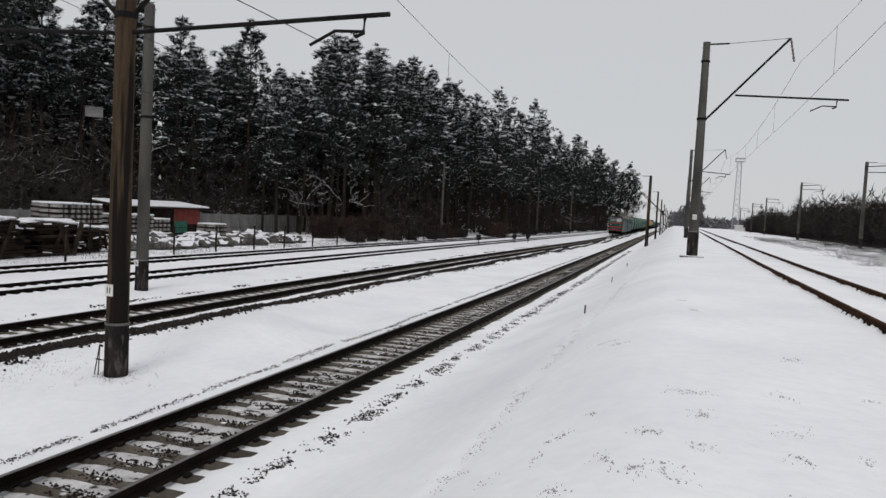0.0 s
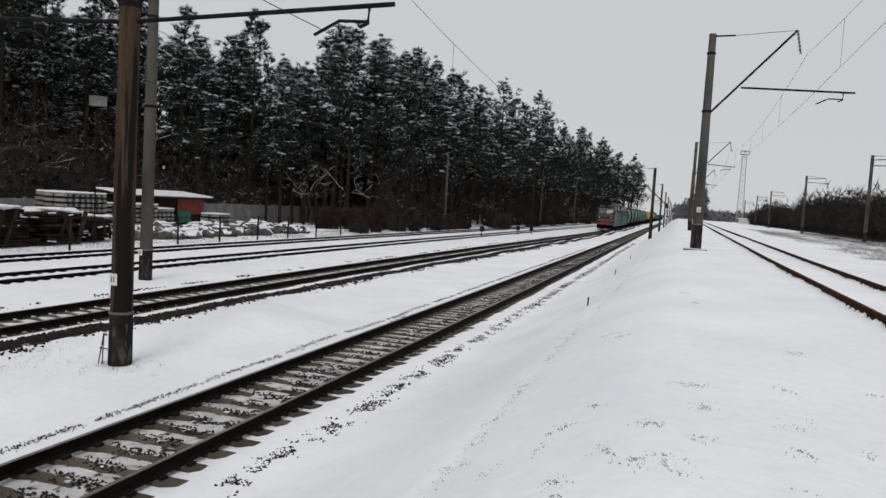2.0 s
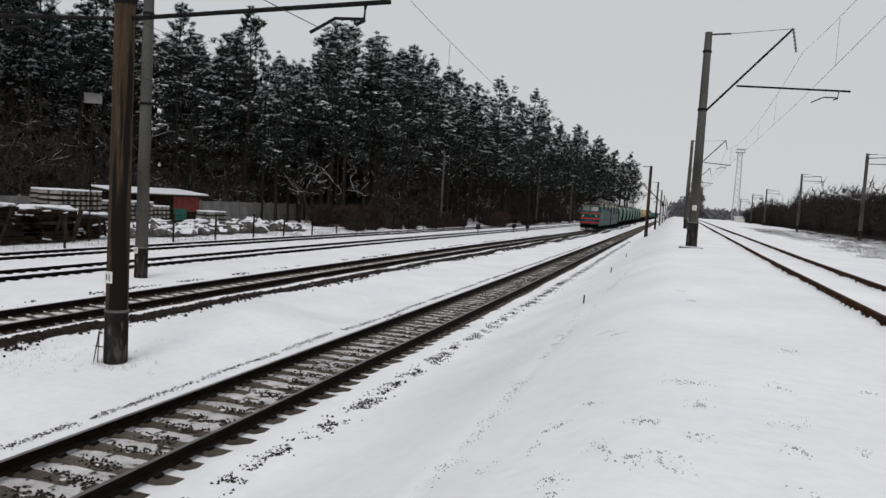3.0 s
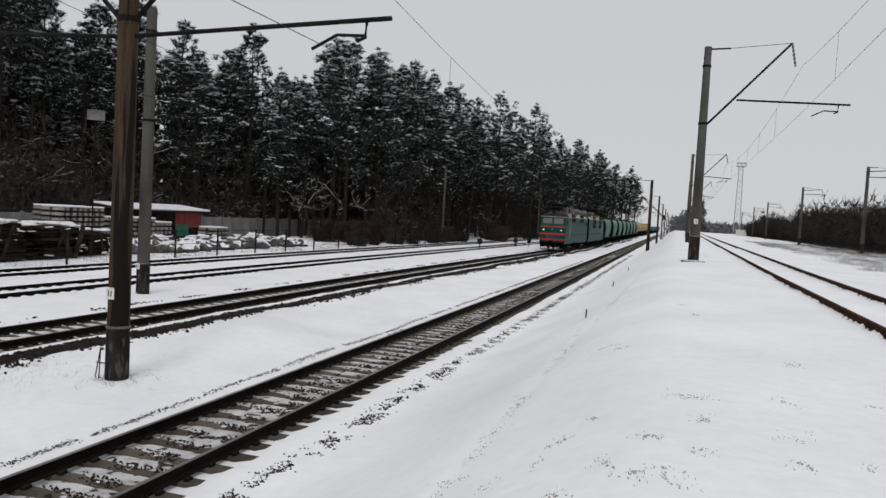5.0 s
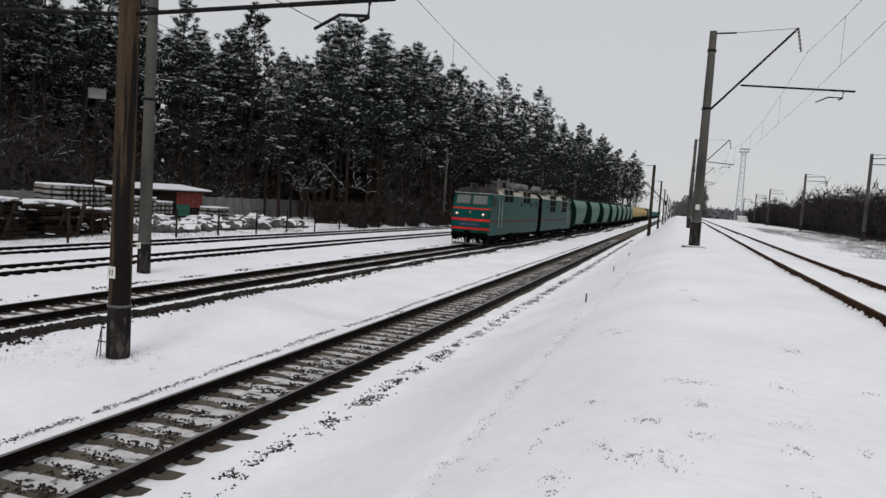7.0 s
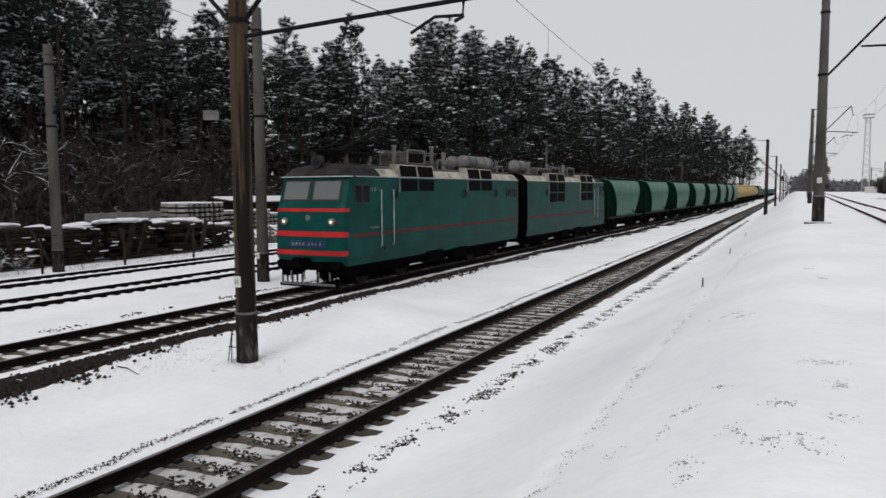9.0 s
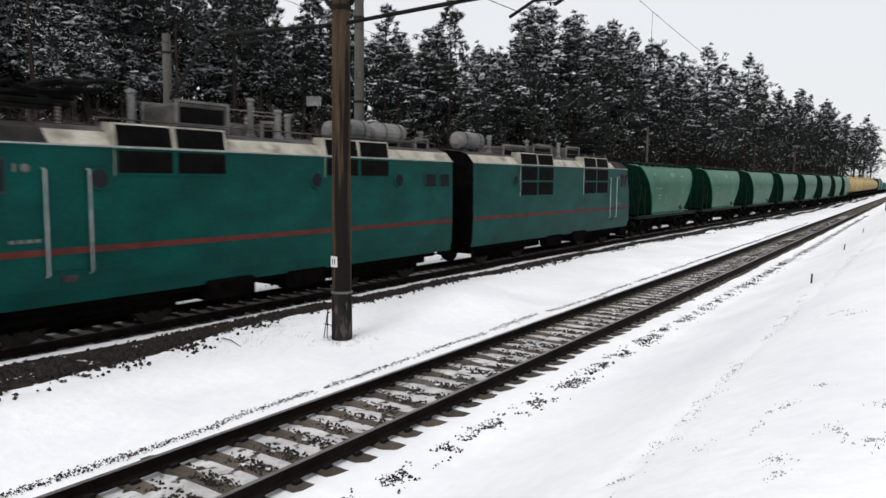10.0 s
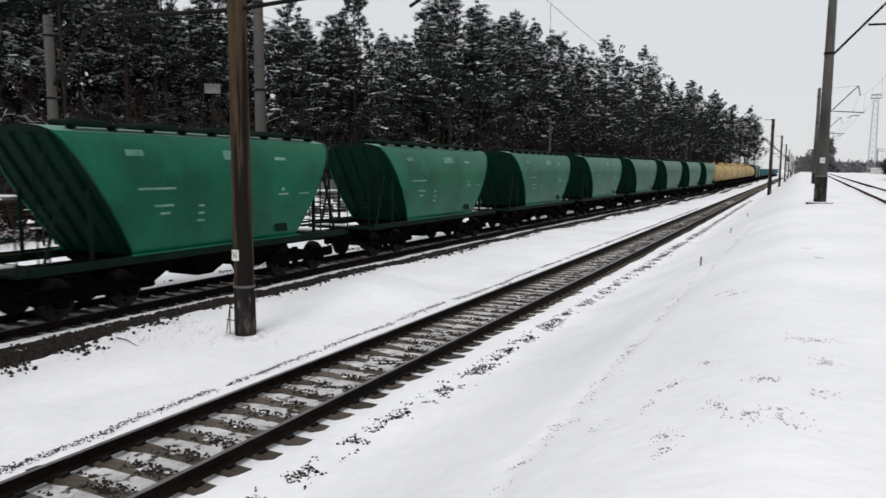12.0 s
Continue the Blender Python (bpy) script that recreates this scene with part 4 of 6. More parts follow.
    g.tube([(-0.95, 3.25, 5.4), (-0.7, 3.25, 5.5), (0.7, 3.25, 5.5), (0.95, 3.25, 5.4)], 0.065, 6)
    g.tube([(-0.95, 3.0, 5.4), (-0.7, 3.0, 5.5), (0.7, 3.0, 5.5), (0.95, 3.0, 5.4)], 0.065, 6)
    g.box((0, 2.1, 5.0), (1.3, 2.2, 0.14), 0, 0.03)
    g.tube([(-0.5, 1.0, 5.05), (-0.5, 4.0, 5.4)], 0.065, 6)
    g.tube([(0.5, 1.0, 5.05), (0.5, 4.0, 5.4)], 0.065, 6)
    g.tube([(-1.0, 4.0, 5.5), (-0.7, 4.0, 5.6), (0.7, 4.0, 5.6), (1.0, 4.0, 5.5)], 0.07, 6)
    g.box((0, 3.1, 5.15), (0.5, 0.4, 0.3), 0, 0.05)
    put("pantograph", g, M["grille"], "folded dark pantograph")
    for e in (-0.6, 0.6):
        for k in (1.3, 2.9):
            g = Geo()
            insulator(g, (e, k, 4.5), (e, k, 4.98))
            put("roof_insulator", g, M["porcelain"])
    for kind, s0, s1, z, x in roof_items:
        g = Geo()
        if kind == "tank":
            r = 0.34
            g.tube([(x, s0, z), (x, s0 + 0.12, z), (x, s1 - 0.12, z), (x, s1, z)], [0.16, r, r, 0.16], 16)
            for k in (s0 + 0.4, s1 - 0.4):
                g.tube([(x, k - 0.03, z), (x, k + 0.03, z)], r + 0.012, 16, 1)
                g.box((x, k, z - 0.4), (0.4, 0.1, 0.3), 1)
            put("air_tank", g, [M["tank_grey"], M["roof_grey"]], "pale grey air tank on the roof")
        elif kind == "case":
            g.box((x, (s0 + s1) / 2, (4.5 + z) / 2 - 0.06), (1.3, s1 - s0, z - 4.62), 0, 0.08)
            g.box((x + 0.66, (s0 + s1) / 2, z - 0.42), (0.03, (s1 - s0) * 0.8, 0.4), 1)
            g.box((x - 0.66, (s0 + s1) / 2, z - 0.42), (0.03, (s1 - s0) * 0.8, 0.4), 1)
            case = put("roof_case", g, [M["roof_grey"], M["grille"]])
            for d in (-1, 1):
                g = Geo()
                g.rim(x + d * 0.68, s0, s1, z - 0.68, z - 0.04, 0.07, 0.06)
                put("case_frame", g, M["tank_grey"], "pale frame round the grille", parent=case)
        elif kind == "column":
            g.tube([(x, s0, 4.5), (x, s0, 4.62), (x, s0, 4.64), (x, s0, z - 0.1), (x, s0, z - 0.08), (x, s0, z)], [0.14, 0.14, 0.085, 0.085, 0.12, 0.1], 10)
            put("roof_column", g, M["tank_grey"], "pale grey roof insulator")
        else:
            insulator(g, (x, s0, 4.5), (x, s0, z))
            g.tube([(x, s0, z), (x, s1, z + 0.02)], 0.018, 5)
            put("roof_bus", g, M["porcelain"])
    for y in (-half + 3.35, half - 3.35):
        add_bogie(car, y, 3.0, 0.62, True, True)
    return car


HULL = [(4.32, 1.20), (4.12, 1.38), (3.75, 1.52), (3.3, 1.6), (2.7, 1.61), (2.1, 1.54), (1.7, 1.46), (1.34, 1.36)]


def build_hopper(roll):
    car = thing("hopper_wagon", "green covered hopper wagon with sloped ends and faded markings", "hopper wagon", "hopper wagons of the train")
    L = 4.95
    slope = 1.9 / 2.98

    def end(z):
        return L - (4.32 - z) * slope

    # bulging side sheets between the sloped ends
    for s in (-1, 1):
        g = Geo()
        rows = [[(s * hw, end(z) * k / 4, z) for k in range(-4, 5)] for z, hw in HULL]
        n = len(rows[0])
        for r in rows:
            g.v += r
        for j in range(len(rows) - 1):
            for k in range(n - 1):
                q = j * n + k
                g.f.append((q, q + 1, q + n + 1, q + n) if s > 0 else (q, q + n, q + n + 1, q + 1))
        g.m = [0] * len(g.f)
        part("side_sheet", g, M["hopper_green"], car, smooth=True)
        for d in (-1, 1):
            g = Geo()
            g.tube([(s * (hw - 0.01), d * (end(z) + 0.01), z) for z, hw in HULL], 0.035, 6)
            part("edge_angle", g, M["hopper_green"], car)
        g = Geo()
        g.box((s * 1.42, 0, 1.25), (0.16, 11.6, 0.2), 0, 0.02)
        part("side_sill", g, M["hopper_dark"], car)
        g = Geo()
        g.box((s * 1.46, 0, 1.36), (0.1, 2 * L - 3.4, 0.05), 0, 0.015)
        part("sill_lip", g, M["hopper_green"], car)
        # stencilled markings, too faint to read
        if s > 0:
            g = Geo()
            for y, z, w, h in ((-3.05, 3.86, 0.5, 0.16), (0.4, 3.85, 0.95, 0.28), (2.3, 3.78, 0.5, 0.1), (-2.5, 2.98, 1.15, 0.06), (-2.3, 2.55, 0.6, 0.06), (-2.25, 2.35, 0.32, 0.06),
                               (-1.05, 2.5, 0.2, 0.06), (-1.05, 2.3, 0.2, 0.06), (-1.05, 2.1, 0.25, 0.06), (2.3, 2.7, 0.45, 0.05), (2.3, 2.85, 0.12, 0.1), (3.3, 2.7, 0.5, 0.05)):
                for (z0, h0), (z1, h1) in zip(HULL, HULL[1:]):
                    if z1 <= z <= z0:
                        u = (z0 - z) / (z0 - z1)
                        x, tilt = h0 + (h1 - h0) * u, math.atan2(h0 - h1, z0 - z1)
                        g = Geo()
                        g.box((x + 0.006, y, z), (0.008, w, h), m=Matrix.Rotation(tilt, 3, "Y"))
                        part("stencil", g, M["hopper_roof"], car, "faded pale stencilled marking")
                        break
            g = Geo()
            g.box((1.475, 2.3, 1.78), (0.012, 0.55, 0.5), 0, 0, m=Matrix.Rotation(-0.2, 3, "Y"))
            part("dark_patch", g, M["hopper_dark"], car)
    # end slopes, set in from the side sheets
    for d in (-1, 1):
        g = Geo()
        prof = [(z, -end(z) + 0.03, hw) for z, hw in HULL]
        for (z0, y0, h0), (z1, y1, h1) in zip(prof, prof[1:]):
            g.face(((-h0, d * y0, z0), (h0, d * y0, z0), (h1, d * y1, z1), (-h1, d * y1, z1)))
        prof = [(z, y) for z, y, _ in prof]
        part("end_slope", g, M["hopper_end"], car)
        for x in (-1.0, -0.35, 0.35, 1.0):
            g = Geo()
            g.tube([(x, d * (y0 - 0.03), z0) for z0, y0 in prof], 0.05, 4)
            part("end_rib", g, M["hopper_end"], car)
        for x in (-1.3, 1.3):
            g = Geo()
            g.tube([(x, d * (L + 0.45), 1.3), (x, d * (L - 0.15), 3.2)], 0.045, 6)
            part("end_brace", g, M["hopper_dark"], car)
            g = Geo()
            g.tube([(x, d * 4.2, 1.3), (x, d * 4.2, 3.0)], 0.06, 6)
            part("end_post", g, M["hopper_dark"], car)
        g = Geo()
        for k in range(7):
            g.tube([(0.85, d * (L + 0.25), 1.5 + k * 0.38), (1.25, d * (L + 0.25), 1.5 + k * 0.38)], 0.018, 5)
        for x in (0.85, 1.25):
            g.tube([(x, d * (L + 0.25), 1.25), (x, d * (L + 0.25), 4.1)], 0.025, 5)
        part("end_ladder", g, M["hopper_dark"], car)
        g = Geo()
        g.box((0, d * 5.55, 1.2), (2.9, 1.1, 0.08), 0, 0.02)
        part("platform", g, M["hopper_dark"], car)
        g = Geo()
        g.box((-0.5, d * 5.6, 1.265), (1.5, 0.55, 0.045), 0, 0.02)
        part("platform_snow", g, M["snow_cap"], car, "thin layer of snow on the end platform")
        g = Geo()
        g.tube([(-1.4, d * 6.05, 1.2), (-1.4, d * 6.05, 2.0), (1.4, d * 6.05, 2.0), (1.4, d * 6.05, 1.2)], 0.025, 6)
        g.tube([(-1.4, d * 6.05, 1.6), (1.4, d * 6.05, 1.6)], 0.02, 6)
        part("platform_rail", g, M["hopper_dark"], car)
        g = Geo()
        g.box((0, d * 6.35, 1.02), (0.34, 0.9, 0.34), 0, 0.05)
        g.tube([(0.3, d * 6.1, 1.0), (0.32, d * 6.4, 0.6), (0.3, d * 6.7, 0.65)], 0.03, 5)
        part("coupler", g, M["bogie"], car)
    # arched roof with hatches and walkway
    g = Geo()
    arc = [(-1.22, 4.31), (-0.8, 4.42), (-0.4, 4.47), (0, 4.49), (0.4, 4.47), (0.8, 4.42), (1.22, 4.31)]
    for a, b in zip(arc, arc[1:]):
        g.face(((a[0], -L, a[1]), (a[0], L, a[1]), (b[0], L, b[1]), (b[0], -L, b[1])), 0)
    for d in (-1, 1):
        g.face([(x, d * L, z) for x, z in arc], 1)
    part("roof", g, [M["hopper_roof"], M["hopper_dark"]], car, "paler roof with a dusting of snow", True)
    for k in (-3.4, -1.15, 1.15, 3.4):
        g = Geo()
        g.box((0, k, 4.58), (0.8, 1.2, 0.16), 0, 0.05)
        part("hatch", g, M["hopper_dark"], car)
    for s in (-1, 1):
        g = Geo()
        g.box((s * 0.98, 0, 4.5), (0.34, 2 * L - 0.9, 0.06), 0, 0.01)
        for k in range(9):
            g.box((s * 1.0, (k / 8 - 0.5) * (2 * L - 1.2), 4.43), (0.3, 0.05, 0.12))
        part("walkway", g, M["hopper_dark"], car)
    g = Geo()
    g.box((0, 0, 1.05), (0.5, 12.0, 0.3), 0, 0.03)
    part("centre_sill", g, M["bogie"], car)
    for k in (-2.2, 0, 2.2):
        g = Geo()
        vs = [(x, k + y, z) for z, w, h in ((1.35, 1.35, 1.05), (0.42, 0.55, 0.3)) for x, y in ((-w, -h), (w, -h), (w, h), (-w, h))]
        g.add(vs, [(0, 1, 5, 4), (1, 2, 6, 5), (2, 3, 7, 6), (3, 0, 4, 7), (4, 5, 6, 7)])
        part("discharge_chute", g, M["bogie"], car)
    for y in (-3.9, 3.9):
        add_bogie(car, y, 1.85, 0.475, False, roll)
    return car


def build_tank_car():
    car = thing("tank_wagon", "dull yellow tank wagon with a dark underframe", "tank wagon", "tank wagons of the train")
    g = Geo()
    g.tube([(0, -5.3, 2.75), (0, -5.1, 2.75), (0, -4.8, 2.75), (0, 4.8, 2.75), (0, 5.1, 2.75), (0, 5.3, 2.75)], [0.7, 1.25, 1.46, 1.46, 1.25, 0.7], 24)
    part("barrel", g, M["tank_yellow"], car, smooth=True)
    g = Geo()
    g.tube([(0, 0, 4.1), (0, 0, 4.5), (0, 0, 4.56)], [0.5, 0.5, 0.4], 16)
    part("dome", g, M["tank_yellow"], car)
    for y in (-3.2, 0, 3.2):
        g = Geo()
        g.tube([(0, y - 0.05, 2.75), (0, y + 0.05, 2.75)], 1.475, 24)
        part("strap", g, M["bogie"], car)
    g = Geo()
    g.box((0, 0, 1.1), (0.6, 11.4, 0.35), 0, 0.04)
    for s in (-1, 1):
        g.box((s * 1.3, 0, 1.2), (0.1, 10.8, 0.16), 0, 0.02)
        g.box((0, s * 5.3, 1.2), (2.7, 0.25, 0.3), 0, 0.03)
        g.box((0, s * 3.6, 1.35), (2.2, 0.5, 0.5), 0, 0.04)
    part("underframe", g, M["bogie"], car)
    for y in (-3.9, 3.9):
        add_bogie(car, y, 1.85, 0.475, False, False)
    return car


def build_gondola():
    car = thing("gondola_wagon", "blue-green open gondola wagon with ribbed sides", "gondola wagon", "gondola wagons of the train")
    g = Geo()
    for s in (-1, 1):
        g.box((s * 1.52, 0, 2.4), (0.1, 12.4, 2.1), 0, 0.02)
        g.box((0, s * 6.2, 2.4), (3.0, 0.1, 2.1), 0, 0.02)
    g.box((0, 0, 1.35), (3.0, 12.4, 0.12))
    part("body", g, M["wagon_blue"], car)
    for s in (-1, 1):
        for k in range(8):
            g = Geo()
            g.box((s * 1.6, -5.9 + k * 1.686, 2.4), (0.1, 0.16, 2.1), 0, 0.02)
            part("rib", g, M["wagon_blue"], car)
    g = Geo()
    g.box((0, 0, 1.1), (0.6, 13.2, 0.35), 0, 0.04)
    part("underframe", g, M["bogie"], car)
    for y in (-4.3, 4.3):
        add_bogie(car, y, 1.85, 0.475, False, False)
    return car


TRAIN = []


def build_train():
    bays1 = [(3.55, 6.5, 3.5, 2), (9.95, 12.9, 3.5, 2)]
    roof1 = [("case", 5.7, 7.3, 5.4, 0), ("tank", 11.5, 13.0, 5.0, 0.5), ("tank", 13.3, 14.9, 5.0, 0.5), ("tank", 12.2, 14.2, 5.0, -0.5), ("case", 15.2, 16.0, 4.95, 0.2),
             ("column", 4.5, 0, 5.45, 0.75), ("column", 8.1, 0, 5.6, 0.6), ("column", 8.9, 0, 5.35, 0.8), ("column", 9.6, 0, 5.3, 0.45), ("column", 16.2, 0, 5.2, 0.4),
             ("bus", 7.6, 9.6, 5.3, 0.1), ("bus", 8.8, 10.2, 5.25, -0.4), ("case", 8.3, 8.8, 5.05, 0.1)]
    a = build_locomotive("dark green electric locomotive with red bands and dirty cream roof edge", True, bays1, [3.2, 9.6, 13.4], [(15.2, 0.75), (16.05, 0.7)], roof1)
    TRAIN.append((a, 8.3))
    bays2 = [(3.2, 6.35, 2.76, 3), (9.75, 12.9, 2.76, 3)]
    roof2 = [("tank", 14.5, 16.3, 5.0, -0.5), ("case", 11.2, 13.4, 5.0, -0.3), ("case", 8.2, 10.1, 5.15, 0), ("case", 5.0, 6.6, 5.2, 0),
             ("column", 13.9, 0, 5.3, -0.6), ("column", 10.6, 0, 5.25, -0.6), ("column", 7.3, 0, 5.3, -0.6), ("bus", 4.2, 4.9, 5.3, 0.3), ("bus", 7.0, 8.0, 5.2, 0.2)]
    b = build_locomotive("dark green rear locomotive section with louvred bays and red line", False, bays2, [13.3], [], roof2)
    TRAIN.append((b, 18.1 + 8.3))
    first = build_hopper(True)
    s = 42.3
    TRAIN.append((first, s))
    for k in range(7):
        s += 13.55
        if k < 2:
            TRAIN.append((build_hopper(True), s))
        else:
            if k == 2:
                plain = build_hopper(False)
                TRAIN.append((plain, s))
            else:
                TRAIN.append((copy_thing(plain, pose(0, 0, 0)), s))
    s += 12.9
    tank = build_tank_car()
    TRAIN.append((tank, s))
    for k in range(7):
        s += 12.05
        TRAIN.append((copy_thing(tank, pose(0, 0, 0)), s))
    s += 12.9
    for k in range(2):
        TRAIN.append((copy_thing(plain, pose(0, 0, 0)), s))
        s += 13.55
    s += 0.3
    gond = build_gondola()
    TRAIN.append((gond, s))
    for k in range(13):
        s += 13.9
        TRAIN.append((copy_thing(gond, pose(0, 0, 0)), s))


tracks_a = build_track(line_a, 0.0, "steel rails on concrete sleepers half covered by snow", -25, 600, True, M["rail"], M["rail_head"], (2.0, 90))
tracks_b = build_track(line_b, 0.0, "dark rails on concrete sleepers with bare ballast beside them", -45, 600, True, M["rail"], M["rail_head"], (-4.0, 95))
tracks_c = build_track(line_c, -0.02, "dark siding rails lying in the snow", -45, 500, False, M["rail"], M["rail"], (0, 0))
tracks_c2 = build_track(line_c2, -0.02, "dark siding rails lying in the snow beside the fence", -45, 500, False, M["rail"], M["rail"], (0, 0))
tracks_d = build_track(line_d, PLATEAU + 0.16, "rusty brown rails of a single snowed-in track", -25, 600, False, M["rust"], M["rust"], (0, 0))
build_ballast()
for tr, ln in ((tracks_c, line_c), (tracks_c2, line_c2)):
    tagged(part("rail_chair_rest", build_rail_chairs(ln, -0.02), M["bogie"], tr), kind="stuff")
build_rail_snow()
build_bed(line_a, 140, "dirty trodden snow and grit between the near rails", "dirty_snow")
build_bed(line_b, 120, "crusted snow and grit between the second track's rails", "crusted_snow")
build_masts()
build_train()
build_stones()
build_wires()
build_signal(-3.6, 172, -0.1, 6.5, "dark railway signal post beside the main tracks")
for sx, sy in ((-20.4, 92), (-19.6, 97), (-22.0, 80)):
    build_signal(sx, sy, -0.12, 1.1, "small dark dwarf signal standing in the snow")


# ---- woods ----
def spikes(points, count, length, width, up, rng, squash=1.0, jitter=0.0):
    """Needle-like triangles that radiate from each point; up biases them to the sky."""
    pts = np.repeat(np.asarray(points, float), count, axis=0)
    n = len(pts)
    if jitter:
        pts = pts + rng.normal(size=(n, 3)) * (jitter, jitter, jitter * 0.35)
    d = rng.normal(size=(n, 3))
    d[:, 2] = d[:, 2] * squash + up
    d /= np.linalg.norm(d, axis=1, keepdims=True)
    ln = length * rng.uniform(0.55, 1.25, (n, 1))
    side = np.cross(d, rng.normal(size=(n, 3)))
    side /= np.linalg.norm(side, axis=1, keepdims=True) + 1e-9
    w = width * rng.uniform(0.6, 1.3, (n, 1))
    base = pts - d * ln * 0.25
    v = np.stack([base + side * w * 0.5, base - side * w * 0.5, pts + d * ln], axis=1).reshape(-1, 3)
    f = np.arange(3 * n).reshape(-1, 3)
    return v, f


def array_mesh(name, chunks, mats):
    """One mesh from (verts, faces, material index) chunks."""
    vs, fs, mi, n = [], [], [], 0
    for v, f, m in chunks:
        vs.append(np.asarray(v, float))
        fs += [tuple(int(i) + n for i in q) for q in f]
        mi += [m] * len(f)
        n += len(v)
    me = bpy.data.meshes.new(name)
    me.from_pydata(np.concatenate(vs).tolist(), [], fs)
    for m in mats:
        me.materials.append(m)
    me.polygons.foreach_set("material_index", mi)
    me.update()
    return me


def snow_domes(points, radius, rng):
    """Low ragged caps of snow, one on each point."""
    pts = np.asarray(points, float)
    n, k = len(pts), 5
    r = radius * rng.uniform(0.45, 1.3, n)
    ang = np.linspace(0, 2 * np.pi, k, endpoint=False)[None, :] + rng.uniform(0, 6.28, (n, 1))
    rr = r[:, None] * rng.uniform(0.3, 1.7, (n, k))
    ring = np.stack([pts[:, :1] + np.cos(ang) * rr, pts[:, 1:2] + np.sin(ang) * rr, pts[:, 2:] + r[:, None] * rng.normal(-0.12, 0.2, (n, k))], axis=2)
    top = pts + np.stack([r * rng.normal(0, 0.2, n), r * rng.normal(0, 0.2, n), r * rng.uniform(0.15, 0.45, n)], axis=1)
    v = np.concatenate([ring, top[:, None, :]], axis=1).reshape(-1, 3)
    f = np.concatenate([np.arange(n)[:, None] * (k + 1) + np.array([a, (a + 1) % k, k]) for a in range(k)])
    return v, f


def make_pine(seed, height, crown_from, width, whorls, pads, needles, snowy, label, stubs=16, leaf=1.0, low_snow=0.05):
    """A pine: a leaning bare trunk, few rising limbs, and on them flat pads of needles with caps of snow and gaps between. Its top is at height."""
    rng = np.random.default_rng(seed)
    tree = thing("pine_tree", label, "pine tree", "pine trees of the wood")
    bend = rng.normal(size=2) * 0.45
    lean = rng.uniform(0, 6.28)

    def axis(u):
        return Vector((bend[0] * math.sin(u * 2.4), bend[1] * math.sin(u * 2.0 + 0.4), u * height))

    g = Geo()
    n = 10
    g.tube([axis(i / n) - Vector((0, 0, 0.4 if i == 0 else 0)) for i in range(n + 1)], [max(0.03, 0.23 * (1 - 0.88 * i / n)) for i in range(n + 1)], 7)
    part("trunk", g, M["bark"], tree)
    limbs = Geo()
    tufts, outward, snow, frost = [], [], [], []

    def pad(c, out, size, load):
        """One pad of needles round c, thicker than nothing and flat, with snow on its upper side."""
        flat = rng.uniform(0.45, 0.85)
        for _ in range(needles):
            d = rng.normal(size=3)
            d /= np.linalg.norm(d) + 1e-6
            q = d * size * rng.uniform(0.35, 1.0) * np.array((1.0, 1.0, flat))
            tufts.append((c.x + q[0], c.y + q[1], c.z + q[2]))
            outward.append((d[0] + out.x * 0.5, d[1] + out.y * 0.5, abs(d[2]) * 0.5 + 0.35))
        if rng.random() < load:
            for _ in range(3 + int(3 * load)):
                a, e = rng.uniform(0, 6.28), size * math.sqrt(rng.random()) * 0.95
                snow.append((c.x + math.cos(a) * e, c.y + math.sin(a) * e, c.z + size * flat * (0.95 - 0.5 * (e / size) ** 2)))
        for _ in range(5 if load > 0.4 else 2 if low_snow < 0.3 else 8):
            a, e = rng.uniform(0, 6.28), size * rng.uniform(0.4, 1.15)
            frost.append((c.x + math.cos(a) * e, c.y + math.sin(a) * e, c.z + rng.normal() * 0.15))

    for c in range(whorls):
        uc = crown_from + (0.97 - crown_from) * (c + rng.uniform(0.0, 0.9)) / whorls
        turn = rng.uniform(0, 6.28)
        for k in range(rng.integers(3, 6)):
            u = min(0.98, max(crown_from, uc + rng.normal() * 0.03))
            v = (u - crown_from) / (1 - crown_from)
            reach = width * (0.62 + 0.38 * math.sin(math.pi * min(1.0, 0.2 + 0.8 * v))) * max(0.05, 1.02 - v) ** 0.44 * rng.uniform(0.35, 1.1) * (1 + 0.3 * math.cos(turn + k * 1.46 - lean))
            a = turn + k * 6.283 / 4.3 + rng.normal() * 0.4
            out = Vector((math.cos(a), math.sin(a), 0))
            across = Vector((-out.y, out.x, 0))
            p0 = axis(u)
            rise = rng.uniform(-0.3, 0.45) + 0.7 * v * v
            tip = p0 + out * reach + Vector((0, 0, reach * rise))
            mid = p0.lerp(tip, 0.5) - Vector((0, 0, 0.09 * reach))
            limbs.tube([p0, mid, tip], [0.055 * (1.25 - v), 0.035, 0.012], 3, cap=False)
            load = snowy * (rng.uniform(1.1, 1.6) if rng.random() < low_snow + 0.5 * v * v else 0.1)
            m = max(1, round(pads * reach / width + 0.4))
            for i in range(m):
                w = 1.0 - 0.68 * (i + rng.uniform(0, 0.6)) / max(1, m)
                q = p0.lerp(tip, w) + across * rng.normal() * 0.22 * reach + Vector((0, 0, rng.normal() * 0.3 + 0.08))
                limbs.face((mid.lerp(tip, max(0.0, 2 * w - 1.2)) + across * 0.02, mid.lerp(tip, max(0.0, 2 * w - 1.2)) - across * 0.02, q))
                pad(q, out, rng.uniform(0.36, 0.66) * (0.62 + 0.1 * reach) * (0.5 + 0.5 * leaf), load)
